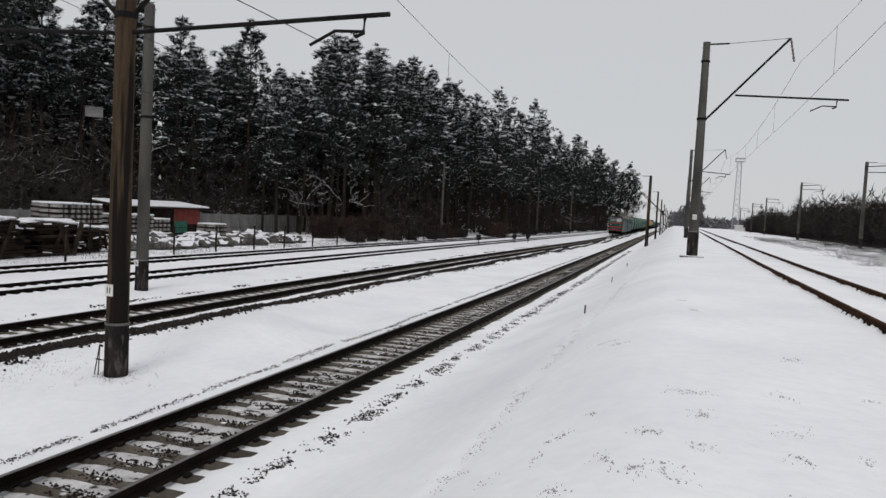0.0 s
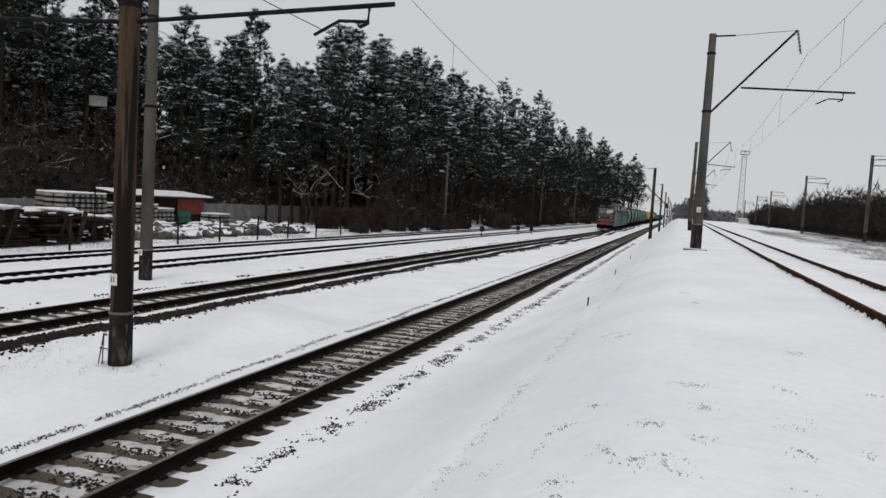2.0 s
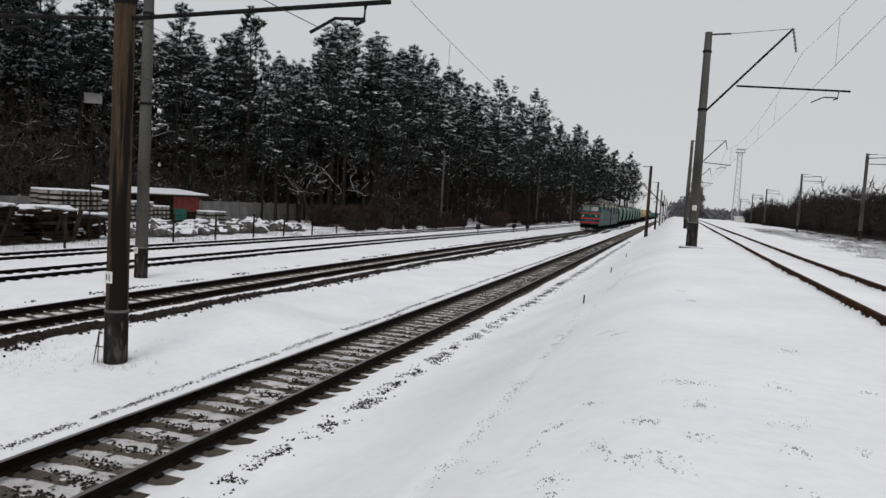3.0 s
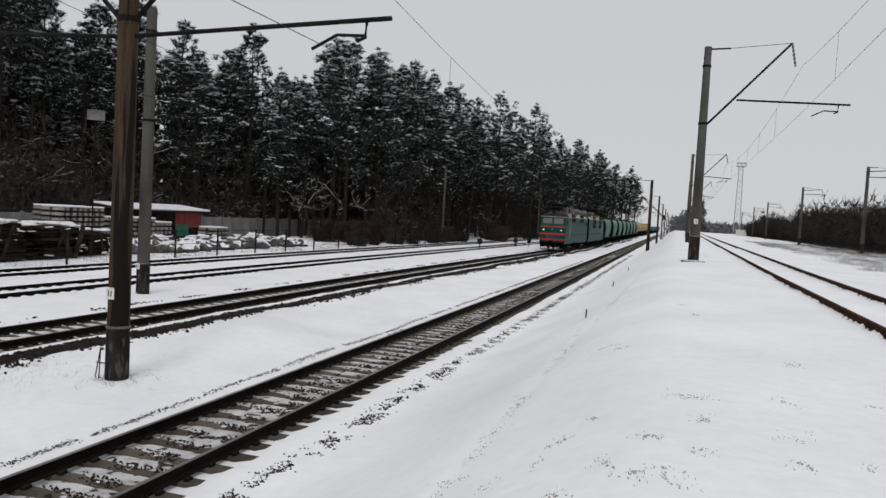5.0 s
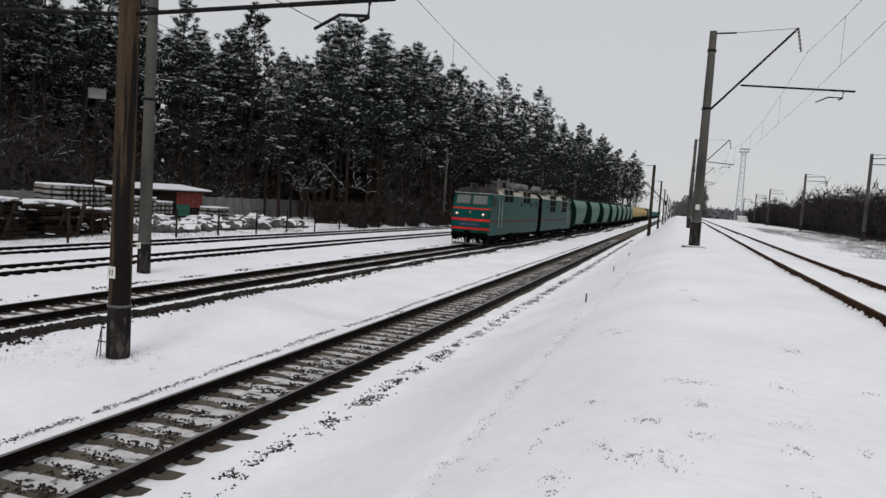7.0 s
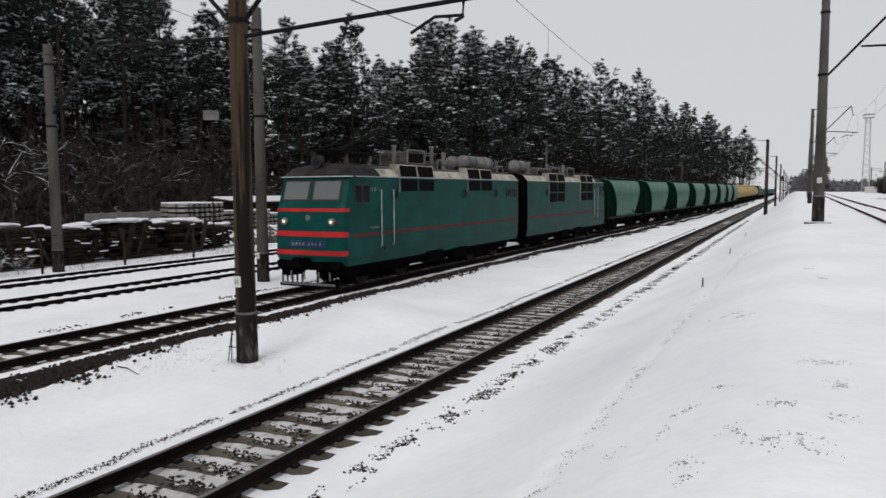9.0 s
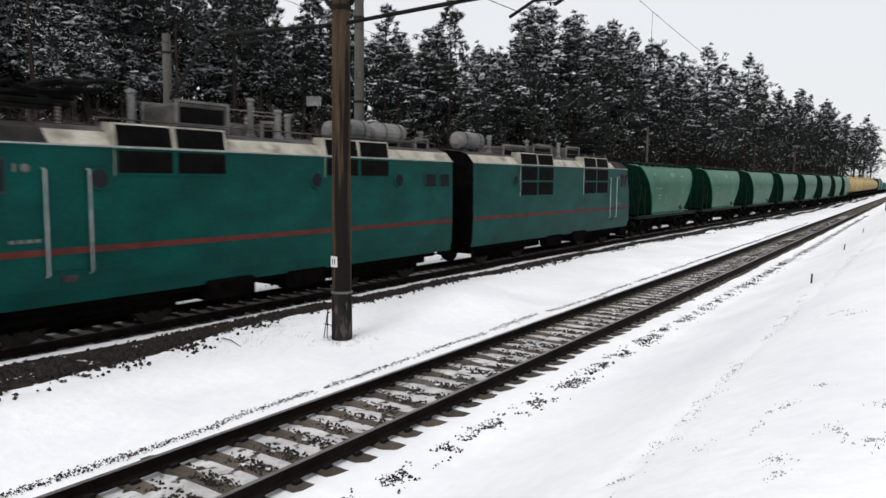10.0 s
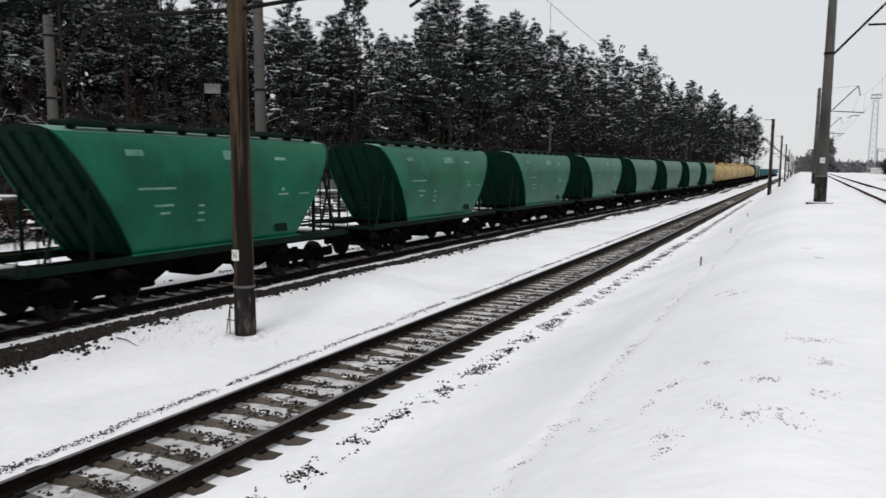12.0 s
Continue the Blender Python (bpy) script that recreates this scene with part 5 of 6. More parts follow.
    for k in range(9):
        u = rng.uniform(0.88, 0.995)
        a = rng.uniform(0, 6.28)
        e = 0.1 + 15.0 * (1 - u) * rng.random()
        pad(axis(u) + Vector((math.cos(a) * e, math.sin(a) * e, 0.0)), Vector((0, 0, 0)), rng.uniform(0.25, 0.5), snowy)
    # the close upper crown
    for k in range(26):
        u = 1.0 - (1.0 - crown_from) * 0.5 * rng.random() ** 0.8
        v = (u - crown_from) / (1 - crown_from)
        a, e = rng.uniform(0, 6.28), width * 0.8 * max(0.03, 1.0 - v) ** 0.48 * math.sqrt(rng.random())
        pad(axis(u) + Vector((math.cos(a) * e, math.sin(a) * e, rng.normal() * 0.2)), Vector((math.cos(a), math.sin(a), 0)) * 0.6, rng.uniform(0.3, 0.5) * (0.5 + 0.5 * leaf), snowy * 0.6)
    # dead lower limbs and twigs
    for k in range(stubs):
        u = rng.uniform(0.12, crown_from + 0.1)
        a = rng.uniform(0, 6.28)
        p0 = axis(u)
        L = rng.uniform(0.5, 2.4)
        q = p0 + Vector((math.cos(a) * L, math.sin(a) * L, rng.uniform(-0.5, 0.3) * L * 0.5))
        limbs.tube([p0, p0.lerp(q, 0.5) + Vector((0, 0, 0.1)), q], [0.03, 0.02, 0.008], 3, cap=False)
        if rng.random() < 0.5:
            frost.append(tuple(p0.lerp(q, 0.7) + Vector((0, 0, 0.05))))
    tagged(part("bough_wood", limbs, M["bark"], tree), kind="stuff")
    pts, d = np.asarray(tufts), np.asarray(outward)
    d = d + rng.normal(size=d.shape) * 0.45
    d /= np.linalg.norm(d, axis=1, keepdims=True)
    side = np.cross(d, rng.normal(size=d.shape))
    side /= np.linalg.norm(side, axis=1, keepdims=True) + 1e-9
    ln, wd = leaf * rng.uniform(0.22, 0.52, (len(pts), 1)), leaf * rng.uniform(0.06, 0.14, (len(pts), 1))
    vn = np.stack([pts - d * ln * 0.4 + side * wd * 0.5, pts - d * ln * 0.4 - side * wd * 0.5, pts + d * ln * 0.6], axis=1).reshape(-1, 3)
    part("crown", array_mesh("crown", [(vn, np.arange(len(vn)).reshape(-1, 3), 0)], [M["needles"]]), None, tree)
    v1, f1 = snow_domes(snow, 0.2, rng)
    v2, f2 = spikes(frost, 1, 0.26, 0.06, 0.3, rng, 0.6, 0.12)
    tagged(part("crown_snow", array_mesh("crown_snow", [(v1, f1, 0), (v2, f2, 0)], [M["needle_snow"]]), None, tree, "snow lying on the boughs"), kind="stuff")
    return tree


def make_bare(seed, height, label, name="bare_tree", category="bare tree", group="leafless trees", spread=0.42, stems=1, snow_share=0.2):
    """A leafless tree or shrub: forking tapered branches, some with a line of snow."""
    rng = np.random.default_rng(seed)
    tree = thing(name, label, category, group)
    g, sn = Geo(), Geo()
    def grow(p, d, length, r, depth):
        q = p + d * length
        mid = p.lerp(q, 0.5) + Vector(rng.normal(size=3) * length * 0.06)
        g.tube([p, mid, q], [r, r * 0.8, r * 0.6], 4 if depth > 2 else 3, cap=False)
        if depth <= 3 and abs(d.z) < 0.85 and rng.random() < snow_share:
            o = Vector((0, 0, r * 0.8 + 0.012))
            sn.tube([p + o, mid + o, q + o], [r * 0.45 + 0.005] * 3, 3, cap=False)
        if depth == 0:
            return
        for _ in range(3 if depth > 2 else 2):
            nd = (d + Vector(rng.normal(size=3) * spread * 1.3)).normalized()
            nd.z = nd.z * 0.85 + 0.12
            grow(p.lerp(q, rng.uniform(0.55, 1.0)), nd.normalized(), length * rng.uniform(0.55, 0.8), r * 0.6, depth - 1)
    for _ in range(stems):
        d = Vector((rng.normal() * spread * (0.3 if stems == 1 else 0.9), rng.normal() * spread * (0.3 if stems == 1 else 0.9), 1)).normalized()
        grow(Vector((rng.normal() * 0.15 * (stems > 1), rng.normal() * 0.15 * (stems > 1), -0.2)), d, height * 0.38, height * 0.0075 / (1 + 0.4 * (stems > 1)), 5 if stems == 1 else 3)
    tagged(part("branch_work", g, M["twig"], tree), kind="stuff")
    if sn.f:
        tagged(part("branch_snow", sn, M["needle_snow"], tree, "thin line of snow on the branches"), kind="stuff")
    return tree


def make_brush(seed, height, width, label, tone="brush"):
    """A dense leafless shrub: stems and a thick haze of thin upright twigs."""
    rng = np.random.default_rng(seed)
    sh = thing("shrub", label, "shrub", "shrubs along the right of way")
    g = Geo()
    pts = []
    for _ in range(26):
        a, r = rng.uniform(0, 6.28), width * 0.5 * math.sqrt(rng.random())
        h = height * rng.uniform(0.55, 1.0) * (1 - 0.35 * (r / (width * 0.5)) ** 2)
        p0 = Vector((math.cos(a) * r * 0.6, math.sin(a) * r * 0.6, -0.2))
        p1 = Vector((math.cos(a) * r, math.sin(a) * r, h * 0.85))
        g.tube([p0, p0.lerp(p1, 0.5) + Vector(rng.normal(size=3) * 0.15), p1], [0.05, 0.035, 0.012], 3, cap=False)
        for i in range(15):
            pts.append(p0.lerp(p1, rng.uniform(0.12, 1.05)) + Vector(rng.normal(size=3) * (0.4, 0.4, 0.25)))
    tagged(part("woody_base", g, M[tone], sh), kind="stuff")
    v, f = spikes(pts, 3, 1.0, 0.095, 0.6, rng)
    tagged(part("twig_haze", array_mesh("twig_haze", [(v, f, 0)], [M[tone]]), None, sh), kind="stuff")
    return sh


EDGE = [(-68, -14), (-62, 25), (-55, 60), (-47, 72), (-39, 79), (-35, 86), (-30, 110), (-27, 130), (-26, 185), (-20.5, 251), (-18, 300), (-17, 420)]
# tall pines on the wood's edge: x, y, height
FRONT = [(-51.8, 64.8, 23.1), (-50.6, 66.6, 20.1), (-48.0, 70.5, 23.9), (-46.5, 72.4, 17.1), (-45.1, 73.7, 19.2), (-43.1, 75.4, 18.5), (-40.7, 77.5, 24.2), (-39.0, 79.0, 23.9),
         (-37.7, 81.2, 23.2), (-36.1, 84.1, 23.8), (-34.4, 88.8, 23.8), (-33.4, 93.9, 23.0), (-32.2, 99.4, 22.7), (-31.1, 104.7, 21.7), (-29.5, 113.6, 23.9), (-28.5, 120.1, 22.2),
         (-26.9, 134.0, 25.4), (-26.5, 155.8, 22.0), (-26.0, 184.6, 24.7), (-23.3, 217.8, 25.3), (-21.3, 241.6, 23.1), (-19.4, 271.9, 25.0), (-17.9, 307.3, 22.3)]


def wall_x(y):
    """The line of the boundary wall."""
    return -48.0 + 0.07 * max(0, y - 62)


def edge_x(y):
    for (x0, y0), (x1, y1) in zip(EDGE, EDGE[1:]):
        if y0 <= y <= y1:
            return x0 + (x1 - x0) * (y - y0) / (y1 - y0)
    return EDGE[0][0] if y < EDGE[0][1] else EDGE[-1][0]


def build_woods():
    rng = random.Random(21)
    kinds = []
    # crown's foot, width, whorls, pads a limb, needles a pad, load of snow, dead limbs
    for i, spec in enumerate(((0.38, 3.9, 15, 5, 26, 0.8, 18), (0.48, 3.3, 13, 5, 26, 0.9, 22), (0.31, 4.3, 17, 5, 24, 0.7, 14), (0.56, 3.0, 11, 5, 28, 0.5, 26),
                              (0.43, 3.7, 14, 5, 28, 0.8, 18), (0.6, 3.4, 7, 4, 34, 0.3, 12), (0.64, 2.6, 9, 4, 28, 0.55, 34),
                              (0.4, 4.1, 10, 4, 16, 0.75, 6, 1.6), (0.34, 4.3, 11, 4, 16, 0.55, 6, 1.6),
                              (0.42, 3.2, 14, 5, 26, 0.9, 26, 1.0, 0.42), (0.5, 2.9, 12, 5, 26, 1.0, 30, 1.0, 0.5))):
        kinds.append(make_pine(100 + i, 22.0, *spec[:6], ("dark green pine with snow-laden boughs and a bare lower trunk", "dark pine with a high crown and a long bare trunk")[spec[0] > 0.55], *spec[6:]))
    used = [False] * len(kinds)

    def plant(k, x, y, h):
        sc = h / 22.0
        m = Matrix.Translation((x, y, -0.15)) @ Matrix.Rotation(rng.uniform(0, 6.28), 4, "Z") @ Matrix.Rotation(rng.uniform(-0.025, 0.025), 4, "X")
        if used[k]:
            t = copy_thing(kinds[k], m)
        else:
            t, used[k] = kinds[k], True
            t.matrix_basis = m
        w = sc * rng.uniform(0.9, 1.15)
        t.scale = (w, w, sc)

    for i, (x, y, h) in enumerate(FRONT):
        plant({2: 5, 3: 1, 5: 3}.get(i, (0, 2, 4, 1, 2)[i % 5] if y < 150 else 7 + i % 2), x, y, h)
    # pines behind and between: lower as seen from the tracks
    def cap(x, y):
        best, lim = 9.0, 0.235
        az = math.atan2(-x, y)
        for fx, fy, fh in FRONT:
            d = abs(math.atan2(-fx, fy) - az)
            if d < best:
                best, lim = d, (fh - 3.6) / math.hypot(fx, fy)
        return lim if best < 0.05 else 0.3
    n = 0
    while n < 268:
        y = (-26 + 84 * rng.random()) if n < 110 else (55 + 45 * rng.random()) if n < 180 else (95 + 230 * rng.random() ** 1.2)
        depth = rng.choice((0.5, 4, 9, 15, 22)) + rng.uniform(0, 4)
        x = edge_x(y) - depth
        d = math.hypot(x, y)
        h = min(rng.uniform(20, 26.5), 3.6 + d * cap(x, y) * rng.uniform(0.8, 0.97))
        if h < 11:
            h = rng.uniform(9, 12)
        if y < 56:
            h = rng.uniform(24.0, 28.5)
        plant(rng.choice((7, 8) if y > 140 or depth > 19 else (9, 10, 10, 9, 6, 3) if y < 62 else (0, 1, 3, 4, 6, 3) if depth > 8 else (0, 2, 4, 1, 0, 4)), x, y, h)
        n += 1
    # undergrowth: leafless young trees and shrubs
    bare = [make_bare(300 + i, h, "leafless young tree with snow on its thin branches", spread=sp) for i, (h, sp) in enumerate(((6.5, 0.45), (8.5, 0.36), (5.0, 0.55), (10.0, 0.3), (12.0, 0.38)))]
    brush = [make_brush(340 + i, h, w, "dense brown leafless shrub", "brush") for i, (h, w) in enumerate(((3.0, 3.4), (4.4, 4.2), (6.3, 5.4)))]
    first = {}

    def put(t, x, y, z, s):
        m = Matrix.Translation((x, y, z)) @ Matrix.Rotation(rng.uniform(0, 6.28), 4, "Z")
        if id(t) in first:
            c = copy_thing(t, m)
        else:
            c, first[id(t)] = t, True
            c.matrix_basis = m
        c.scale = (s, s, s * rng.uniform(0.85, 1.15))
        return c

    def clear_of_wall(x, y):
        """False in the strip before the boundary wall, which stays in view."""
        return not (0.45 < -x / max(1.0, y) < 0.72 and x > wall_x(y) - 0.5 and y > 40)

    for n in range(135):
        y = -8 + (260 if n < 40 else 100) * rng.random() ** 1.2
        x = edge_x(y) + rng.uniform(-10, 1.0)
        if clear_of_wall(x, y):
            put(rng.choice(bare), x, y, -0.15, rng.uniform(0.7, 1.25))
    for _ in range(60):
        y = 45 + 220 * rng.random() ** 1.2
        x = edge_x(y) + rng.uniform(-7, 0.5)
        if clear_of_wall(x, y):
            put(rng.choice(brush[:2]), x, y, -0.15, rng.uniform(0.4, 0.8))
    for _ in range(20):
        y = 64 + 38 * rng.random()
        put(brush[0], -31.0 - rng.uniform(0, 2.2) + 0.03 * (y - 50), y, -0.15, rng.uniform(0.25, 0.5))
    russet = make_brush(346, 4.0, 4.2, "russet-brown leafless shrub by the concrete wall", "russet")
    for x, y, k in ((-37.5, 71.0, 0.8), (-36.0, 74.0, 1.0), (-34.8, 77.5, 0.9), (-33.5, 80.0, 0.7), (-30.5, 93.0, 0.8), (-27.5, 112.0, 0.8)):
        put(russet, x, y, -0.15, k)
    laden = make_bare(310, 9.5, "bent leafless tree white with snow at the wood's edge", spread=0.7, snow_share=0.5)
    for x, y, k in ((-42.5, 76.0, 1.15), (-40.0, 80.0, 1.2), (-57.0, 36.0, 1.2), (-60.0, 22.0, 1.3)):
        put(laden, x, y, -0.15, k)
    # frosted bushes at the end of the timber yard
    for x, y, s in ((-34.5, 20.6, 0.42), (-34.0, 18.9, 0.5), (-33.7, 17.2, 0.38), (-34.2, 15.2, 0.5), (-35.0, 13.0, 0.45)):
        put(bare[2], x, y, -0.15, s)
    rimed = make_bare(321, 3.0, "low leafless bush thick with snow beside the timber", "shrub", "shrub", "snowy bushes by the timber yard", 0.5, 6, 0.95)
    for x, y, k in ((-32.0, 16.9, 1.15), (-32.2, 15.4, 1.0), (-31.8, 18.4, 0.7), (-32.3, 13.6, 1.2), (-32.0, 20.2, 0.5)):
        put(rimed, x, y, -0.15, k)
    # the long hedge of shrubs on the far side of the single track
    y = 60.0
    while y < 330:
        for row in range(2):
            t = put(brush[2], 25.5 + row * 4.5 + rng.uniform(-1.2, 1.2) + 0.012 * (y - 90), y + rng.uniform(-1, 1), 1.6, rng.uniform(0.6, 1.3) * (0.95 if row == 0 else 1.45))
        y += 3.3 if y < 150 else 4.5
    # deep rows of the wood, joined
    rng2 = np.random.default_rng(77)
    g = Geo()
    pts = []
    for _ in range(950):
        y = -20 + 420 * rng2.random() ** 1.7
        x = edge_x(y) - rng2.uniform(14, 52)
        h = min(22.0, 3.6 + math.hypot(x, y) * cap(x, y) * 0.78)
        g.tube([(x, y, -0.3), (x + rng2.normal() * 0.2, y, h * 0.5), (x + rng2.normal() * 0.3, y, h)], [0.2, 0.14, 0.03], 5, cap=False)
        for _ in range(46):
            u = rng2.uniform(0.08, 1.0)
            pts.append((x + rng2.normal() * 1.3, y + rng2.normal() * 1.3, h * u))
    tagged(part("deep_wood_trunks", g, M["bark"]), "dense dark trunks deep in the wood", "woodland", kind="stuff")
    v, f = spikes(pts, 3, 1.2, 0.6, 0.0, rng2)
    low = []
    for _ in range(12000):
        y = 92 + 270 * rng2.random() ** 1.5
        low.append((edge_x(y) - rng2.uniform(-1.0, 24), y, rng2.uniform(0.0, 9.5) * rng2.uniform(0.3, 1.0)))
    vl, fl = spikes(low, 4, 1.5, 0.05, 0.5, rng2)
    thin = []
    for _ in range(17000):
        y = -20 + 116 * rng2.random()
        x = edge_x(y) - rng2.uniform(-1.5, 14)
        if clear_of_wall(x, y):
            thin.append((x, y, rng2.uniform(0.0, 11.5) * rng2.uniform(0.3, 1.0)))
    vt, ft = spikes(thin, 4, 1.6, 0.06, 0.5, rng2)
    tagged(part("thicket_twigs", array_mesh("thicket_twigs", [(vt, ft, 0)], [M["twig"]]), None), "pale haze of leafless twigs along the wood's edge", "undergrowth", kind="stuff")
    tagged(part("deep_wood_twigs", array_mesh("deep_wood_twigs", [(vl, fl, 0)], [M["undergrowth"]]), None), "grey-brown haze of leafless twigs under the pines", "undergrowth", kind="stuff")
    back = []
    for _ in range(7000):
        y = -30 + 420 * rng2.random() ** 1.3
        back.append((edge_x(y) - rng2.uniform(48, 64), y, rng2.uniform(0.0, 19.0 if y < 66 else 13.0)))
    vb, fb = spikes(back, 2, 3.0, 1.6, 0.0, rng2)
    tagged(part("deep_wood_foliage", array_mesh("deep_wood_foliage", [(v, f, 0), (vb, fb, 0)], [M["needles"]]), None), "dark massed foliage deep in the wood", "woodland", kind="stuff")
    # far skyline beyond the tracks, the haze put into its grey
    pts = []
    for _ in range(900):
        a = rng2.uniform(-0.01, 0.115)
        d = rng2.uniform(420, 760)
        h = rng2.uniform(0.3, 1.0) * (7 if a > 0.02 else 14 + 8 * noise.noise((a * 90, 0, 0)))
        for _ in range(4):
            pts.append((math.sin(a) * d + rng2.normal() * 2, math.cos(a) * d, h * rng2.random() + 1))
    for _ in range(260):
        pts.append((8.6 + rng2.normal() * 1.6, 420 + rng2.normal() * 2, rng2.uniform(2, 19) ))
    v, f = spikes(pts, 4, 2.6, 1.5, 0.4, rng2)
    tagged(part("far_trees", array_mesh("far_trees", [(v, f, 0)], [M["haze_grey"]]), None), "hazy far line of trees beyond the tracks", "woodland", kind="stuff")


build_woods()


# ---- yard behind the sidings ----
def build_yard():
    rng = random.Random(31)
    # wire fence
    fence = thing("fence", "low dark wire fence on thin posts beside the sidings", "fence")
    y = 12.0
    post_y = []
    while y < 96:
        post_y.append(y)
        y += 4.5 + rng.uniform(-0.3, 0.3)
    def fx(y):
        return line_c2(y) - 2.3
    for y in post_y:
        g = Geo()
        g.tube([(fx(y), y, -0.3), (fx(y) + rng.uniform(-0.04, 0.04), y, 1.7)], 0.065, 6)
        part("post", g, M["timber"], fence)
    for z in (0.3, 0.75, 1.2, 1.6):
        g = Geo()
        g.tube([(fx(y), y, z) for y in post_y], 0.012, 4)
        part("wire", g, M["iron"], fence)
    # heaps of dark timber with broken snow on top
    for y0, x0, h, w in ((14.0, -33.8, 1.9, 4.0), (18.5, -33.6, 2.1, 3.6), (22.6, -33.5, 1.8, 3.0), (26.0, -33.6, 2.0, 3.6), (30.0, -33.8, 1.9, 3.2), (33.6, -34.4, 1.5, 2.6)):
        st = thing("timber_stack", "dark stacked timber topped with patches of snow", "timber stack", "timber stacks")
        rows = int(h / 0.2)
        for r in range(rows):
            for k in range(3):
                g = Geo()
                g.box((x0 - k * 0.75 + rng.uniform(-0.12, 0.12), y0 + w / 2 + rng.uniform(-0.25, 0.25), -0.1 + 0.1 + r * 0.2), (0.6 + rng.uniform(-0.1, 0.1), w + rng.uniform(-1.3, 0.3), 0.17), 0, 0.03,
                      Matrix.Rotation(rng.uniform(-0.09, 0.09), 3, "Z") @ Matrix.Rotation(rng.uniform(-0.03, 0.03), 3, "X"))
                part("beam", g, M["timber"], st)
        for k in range(3):
            g = Geo()
            yy = y0 + rng.uniform(0.1, w - 0.1)
            g.box((x0 + 0.45 + rng.uniform(0, 0.15), yy, h * 0.45), (0.09, rng.uniform(0.1, 0.35), h * rng.uniform(0.7, 1.05)), 0, 0.01, Matrix.Rotation(rng.uniform(-0.5, 0.5), 3, "X"))
            part("stake", g, M["timber"], st)
        for k in range(8):
            g = Geo()
            g.box((x0 + 0.33 + rng.uniform(0, 0.12), y0 + rng.uniform(0, w), rng.uniform(0.1, h)), (0.16, rng.uniform(0.12, 0.6), 0.06), 0, 0.025, Matrix.Rotation(rng.uniform(-0.2, 0.2), 3, "X"))
            part("ledge_snow", g, M["snow_cap"], st, "streak of snow on a beam end")
        for k in range(9):
            g = Geo()
            ww = rng.uniform(0.5, 1.5)
            g.box((x0 - rng.uniform(-0.1, 1.5), y0 + rng.uniform(0.3, w - 0.3), -0.1 + rows * 0.2 + rng.uniform(0.03, 0.16)), (rng.uniform(0.5, 0.9), ww, 0.17), 0, 0.07, Matrix.Rotation(rng.uniform(-0.12, 0.12), 3, "X"))
            part("snow_cap", g, M["snow_cap"], st, "patch of snow")
    # stacks of pale building blocks
    bm0 = Geo()
    bm0.box((0, 0, 0), (0.84, 0.31, 0.21), 0, 0.02)
    block = bm0.mesh("block", M["block"])
    for x0, y0, nx, ny, rows in ((-39.5, 37.0, 1, 8, 8), (-41.5, 38.2, 1, 6, 8), (-39.8, 42.6, 1, 8, 6), (-40.5, 46.4, 1, 6, 5), (-39.0, 53.0, 1, 4, 4), (-38.0, 34.2, 1, 5, 5)):
        st = thing("block_stack", "pale concrete building blocks stacked on pallets under snow", "block stack", "stacks of building blocks")
        for r in range(rows):
            for j in range(ny):
                for i in range(nx + 1):
                    part("block", block, None, st, at=pose(x0 - i * 0.95 + rng.uniform(-0.05, 0.05), y0 + j * 0.5 + rng.uniform(-0.04, 0.04), 0.16 + r * 0.345, 0, 0, rng.uniform(-4, 4)))
            g = Geo()
            g.box((x0 - 0.45, y0 + (ny - 1) * 0.25, 0.0 + r * 0.345), (1.7, ny * 0.49, 0.08))
            part("pallet", g, M["timber"], st)
        for k in range(3):
            g = Geo()
            g.box((x0 - 0.45, y0 + (k + 0.5) * ny * 0.5 / 3 - 0.25, 0.16 + rows * 0.345 - 0.17), (1.75, ny * 0.5 / 3 * rng.uniform(0.8, 1.05), 0.11), 0, 0.05)
            part("snow_cap", g, M["snow_cap"], st, "cap of snow")
    # shed with a snowy lean-to roof
    sh = thing("shed", "low red and green shed under a snow-covered roof", "shed")
    g = Geo()
    g.box((-46.2, 54.0, 1.2), (2.6, 10.4, 2.8), 0, 0.03)
    part("wall", g, M["timber"], sh)
    g = Geo()
    g.box((-44.87, 57.2, 1.75), (0.06, 3.7, 1.5), 0, 0.01)
    part("red_panel", g, M["shed_red"], sh, "dull red end panel")
    g = Geo()
    g.box((-44.85, 56.3, 0.75), (0.06, 1.9, 1.1), 0, 0.01)
    part("green_door", g, M["shed_green"], sh, "faded green door panel")
    g = Geo()
    g.box((-46.0, 54.0, 2.72), (3.8, 11.4, 0.14), 0, 0.03, Matrix.Rotation(radians(6), 3, "Y"))
    part("roof", g, M["timber"], sh)
    g = Geo()
    g.box((-46.0, 54.0, 2.87), (3.75, 11.3, 0.16), 0, 0.06, Matrix.Rotation(radians(6), 3, "Y"))
    part("roof_snow", g, M["snow_cap"], sh, "even layer of snow")
    # concrete panel wall
    w = tagged(thing("wall_boundary", "long grey concrete panel wall at the wood's edge", "wall"), kind="structure")
    me = Geo()
    me.box((0, 0, 0), (0.16, 2.9, 2.15), 0, 0.03)
    panel = me.mesh("panel", M["wall_concrete"])
    pm = Geo()
    pm.box((0, 0, 0), (0.26, 0.2, 2.3), 0, 0.02)
    post = pm.mesh("wall_post", M["wall_concrete"])
    y = 37.0
    while y < 100:
        x = wall_x(y)
        part("panel", panel, None, w, at=pose(x, y, 0.9))
        part("wall_post", post, None, w, at=pose(x + 0.02, y + 1.55, 0.95))
        y += 3.1
